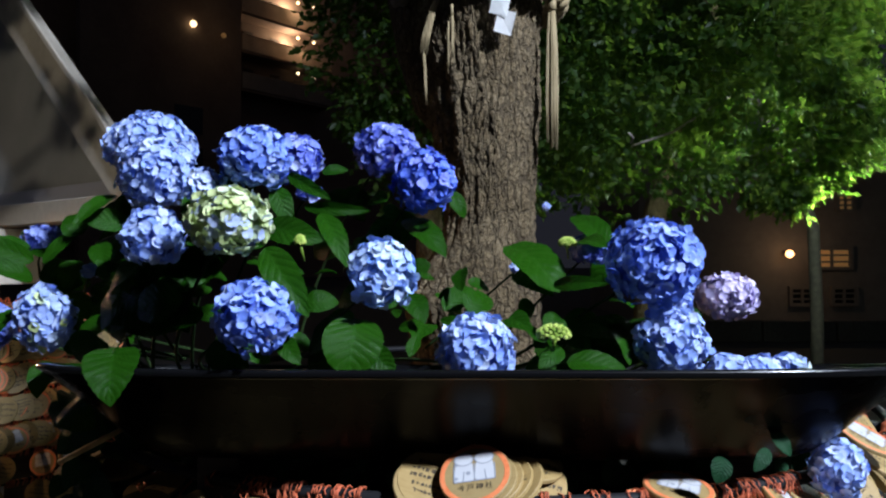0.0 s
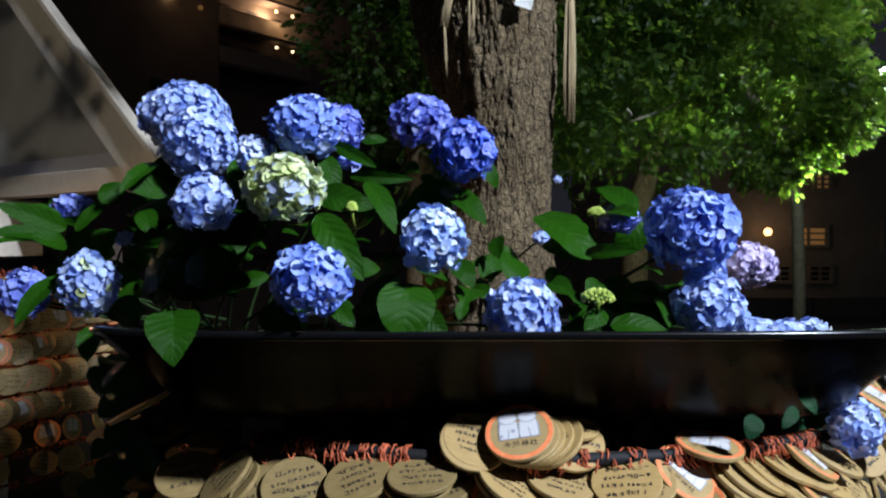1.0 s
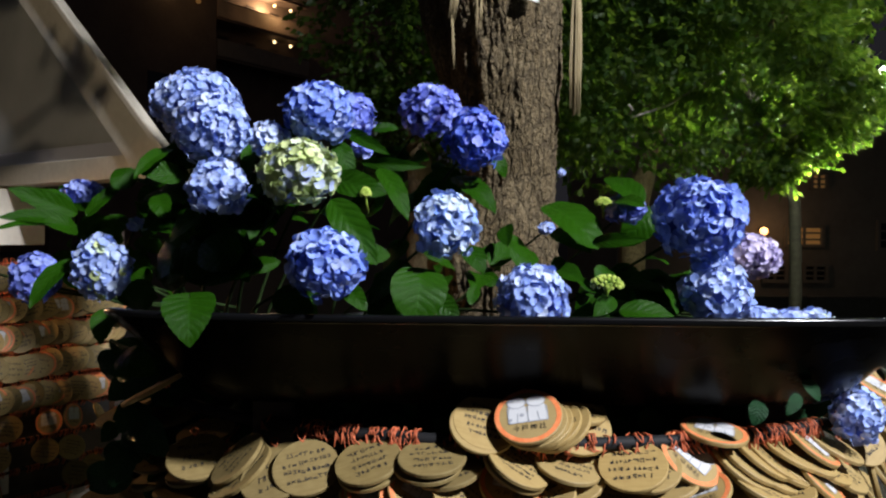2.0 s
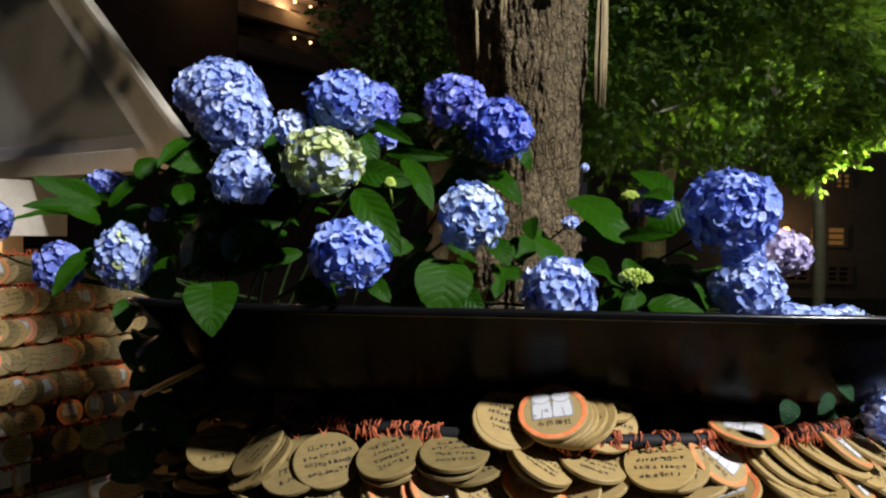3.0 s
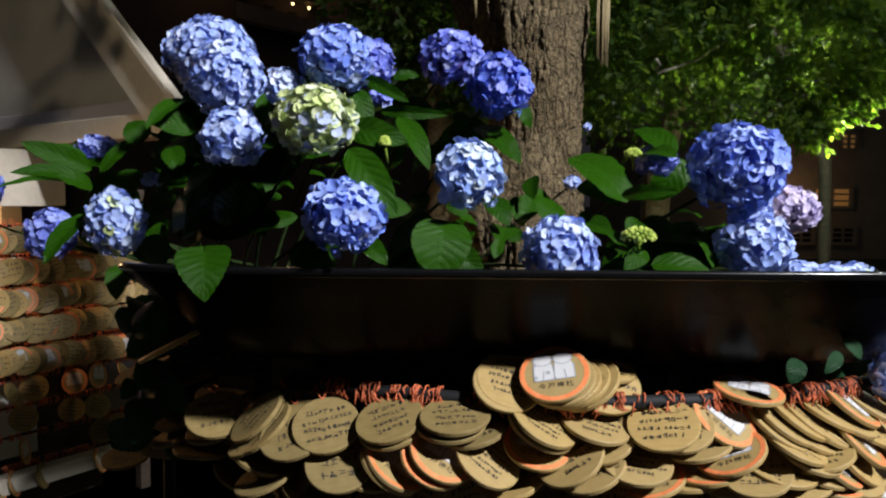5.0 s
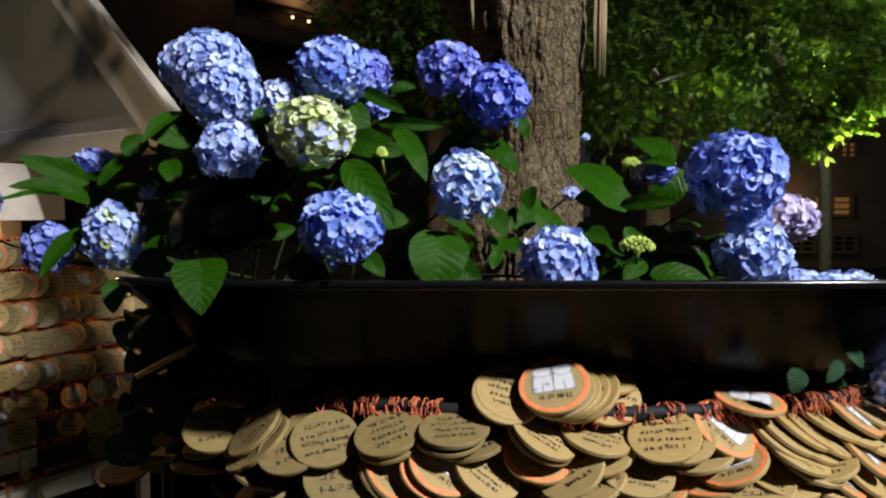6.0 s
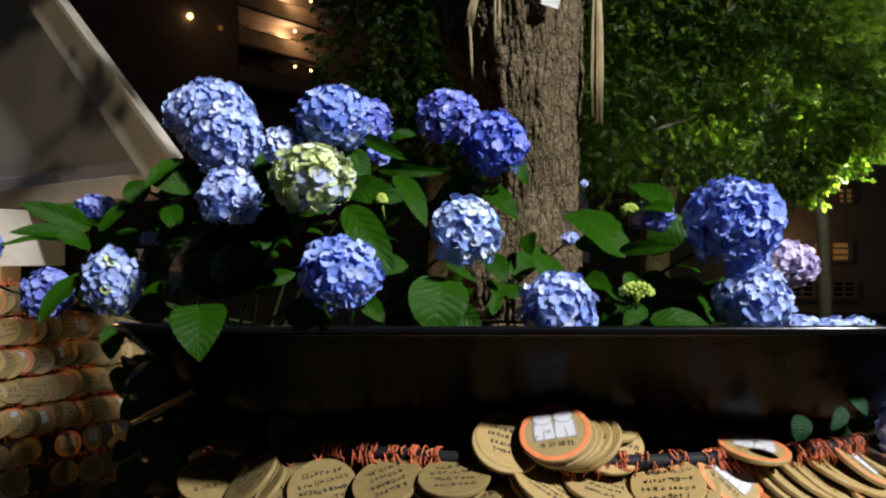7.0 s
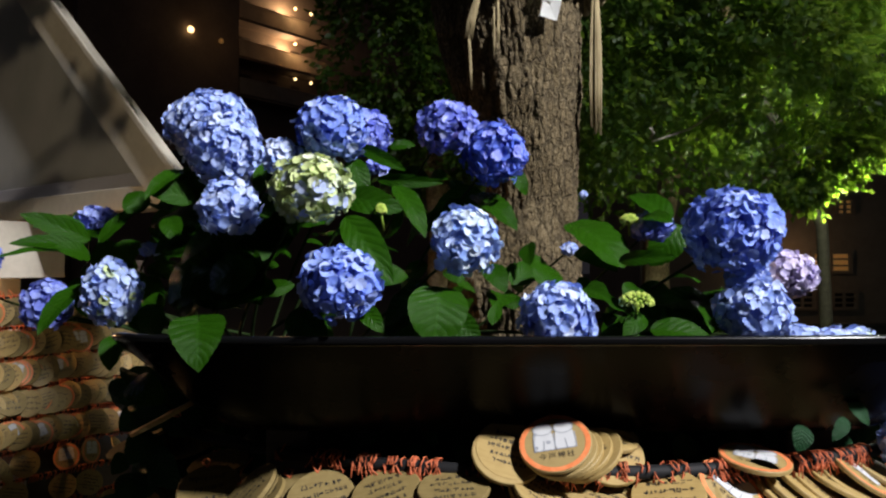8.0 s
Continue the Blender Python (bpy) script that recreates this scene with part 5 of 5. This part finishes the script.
board("verge_trim", [(0.135, 1.557), (0.118, 1.541), (-1.45, 2.953), (-1.45, 2.978)], 0.012, -0.036, PAINT, "narrow beige verge strip")
board("gable_panel", [(-0.16, 1.56), (-1.45, 2.79), (-2.74, 1.56)], 0.03, 0.060, GABLE, "flat grey gable panel")
board("strip", [(-0.13, 1.564), (-0.19, 1.618), (-2.71, 1.618), (-2.77, 1.564)], 0.02, 0.036, STRIP, "pale lilac-grey strip")
board("tie_beam", [(-0.06, 1.481), (-0.10, 1.560), (-2.80, 1.560), (-2.84, 1.481)], 0.10, -0.012, PAINT, "beige tie beam")
bm = bmesh.new()
for sgn in (1, -1):
    pts = [(-1.45, 2.945), (-1.45 + sgn * 1.54, 1.546), (-1.45 + sgn * 1.54, 1.520), (-1.45, 2.91)]
    lo = [bm.verts.new((s, -0.015, z)) for s, z in pts]
    hi = [bm.verts.new((s, 0.03, z)) for s, z in pts]
    bm.faces.new(lo), bm.faces.new(hi[::-1])
    for i in range(4):
        bm.faces.new((lo[i], hi[i], hi[(i + 1) % 4], lo[(i + 1) % 4]))
bmesh.ops.transform(bm, matrix=G, verts=bm.verts)
bmesh.ops.recalc_face_normals(bm, faces=bm.faces)
part("roof", bm, ROOF, shelter)
for s, y in ((-1.25, 0.06), (-2.60, 0.06)):
    bm = bmesh.new()
    box(bm, (0.09, 0.09, 1.49), G @ pose(s, y, 0.745), 0.006)
    part("post", bm, PAINT, shelter)

# unseen hood and dish added to cut the rack light off the gable and lower rows
lantern = thing("hanging_lantern", "unseen iron hood and dish added to shape the rack light", "lantern", place=(-2.35, 2.35, 1.27))
bm = bmesh.new()
tops = [[bm.verts.new((r * math.cos(k * math.pi / 12), r * math.sin(k * math.pi / 12), z)) for k in range(24)] for r, z in ((0.19, 0.025), (0.19, 0.035), (0.05, 0.10), (0.012, 0.11))]
for a, b in zip(tops, tops[1:]):
    for k in range(24):
        bm.faces.new((a[k], a[(k + 1) % 24], b[(k + 1) % 24], b[k]))
bm.faces.new(tops[-1])
bm.faces.new([bm.verts.new(v.co + Vector((0, 0, 0.001))) for v in tops[0]][::-1])
part("hood", bm, IRON, lantern)
bm = bmesh.new()
bmesh.ops.create_cone(bm, cap_ends=True, segments=24, radius1=0.05, radius2=0.075, depth=0.02, matrix=pose(0, 0, -0.055))
part("base_dish", bm, IRON, lantern)
for k in range(3):
    bm = bmesh.new()
    tube(bm, [(0.07 * math.cos(2.1 * k), 0.07 * math.sin(2.1 * k), -0.05), (0.09 * math.cos(2.1 * k), 0.09 * math.sin(2.1 * k), 0.05)], 0.003, 5)
    part("strut", bm, IRON, lantern)
bm = bmesh.new()
tube(bm, [(0, 0, 0.11), (0, 0, 0.5), (0, 0.10, 0.9)], 0.004, 6)
part("chain", bm, IRON, lantern)

rack = thing("plaque_rack", "tall rack of level wires full of hanging wooden plaques", "rack")
ROWS = (0.29, 0.40, 0.51, 0.62, 0.735, 0.85, 0.96, 1.07, 1.18)
for z in ROWS:
    bm = bmesh.new()
    tube(bm, [RACK @ Vector((s, 0, z)) for s in (-1.0, -0.4, 0.46)], 0.0055, 7)
    part("wire", bm, IRON, rack)
    bm = bmesh.new()
    rr = random.Random(int(z * 1000))
    for _ in range(110):
        s = rr.uniform(-0.4, 0.44)
        c = Vector((s, 0, z))
        pts = [RACK @ (c + Vector((0.004 * j / 6 + rr.uniform(-0.002, 0.002), 0.008 * math.cos(j * 1.05), 0.008 * math.sin(j * 1.05) - (0.0 if j < 6 else 0.02)))) for j in range(7)]
        tube(bm, pts, 0.0016, 4)
    tagged(part("cord_tangle", bm, CORD, rack, "tangle of orange cords"), kind="stuff")
for s in (-0.95, 0.48):
    bm = bmesh.new()
    box(bm, (0.045, 0.045, 1.32), RACK @ pose(s, 0.03, 0.66), 0.004)
    part("post", bm, DARK_WOOD, rack)
# dark board added in place of the shade behind the lower rows
bm = bmesh.new()
box(bm, (1.5, 0.02, 0.86), RACK @ pose(-0.36, 0.20, 0.46), 0.003)
part("back_board", bm, DARK_WOOD, rack, "dark board added for the shade behind the lower rows")
bm = bmesh.new()
box(bm, (0.40, 0.02, 0.30), RACK @ pose(-0.10, 0.16, 0.42), 0.003)
single("white_board", bm, WHITE, "white painted board low behind the plaque rack", "board")
bm = bmesh.new()
box(bm, (0.40, 0.02, 0.22), RACK @ pose(0.04, 0.16, 1.36), 0.003)
single("pale_board", bm, PAINT, "beige painted board high behind the plaque rack", "board")
bm = bmesh.new()
box(bm, (1.5, 0.07, 0.06), RACK @ pose(-0.36, -0.02, 0.235), 0.004)
part("base_rail", bm, PAINT, rack, "pale painted base rail")
rng = random.Random(17)
for row, z in enumerate(ROWS):
    n = 26 if z > 0.7 else 6
    for k in range(n):
        if z < 0.7 and rng.random() < 0.25:
            continue
        s = lerp(-0.16, 0.45, (k + rng.uniform(-0.3, 0.3)) / n)
        p = RACK @ Vector((s, -0.02 - rng.uniform(0, 0.03), z - 0.052 + rng.uniform(-0.009, 0.009)))
        turn = 55 - rng.uniform(8, 44) if z > 0.7 else 55 + rng.choice((rng.uniform(-50, -10), rng.uniform(20, 60)))
        hang("printed" if rng.random() < 0.22 else rng.choice(("written", "written", "dimmed")), p.x, p.y, p.z, rng.uniform(58, 86), rng.uniform(-20, 20), turn, "plaques on the wire rack")
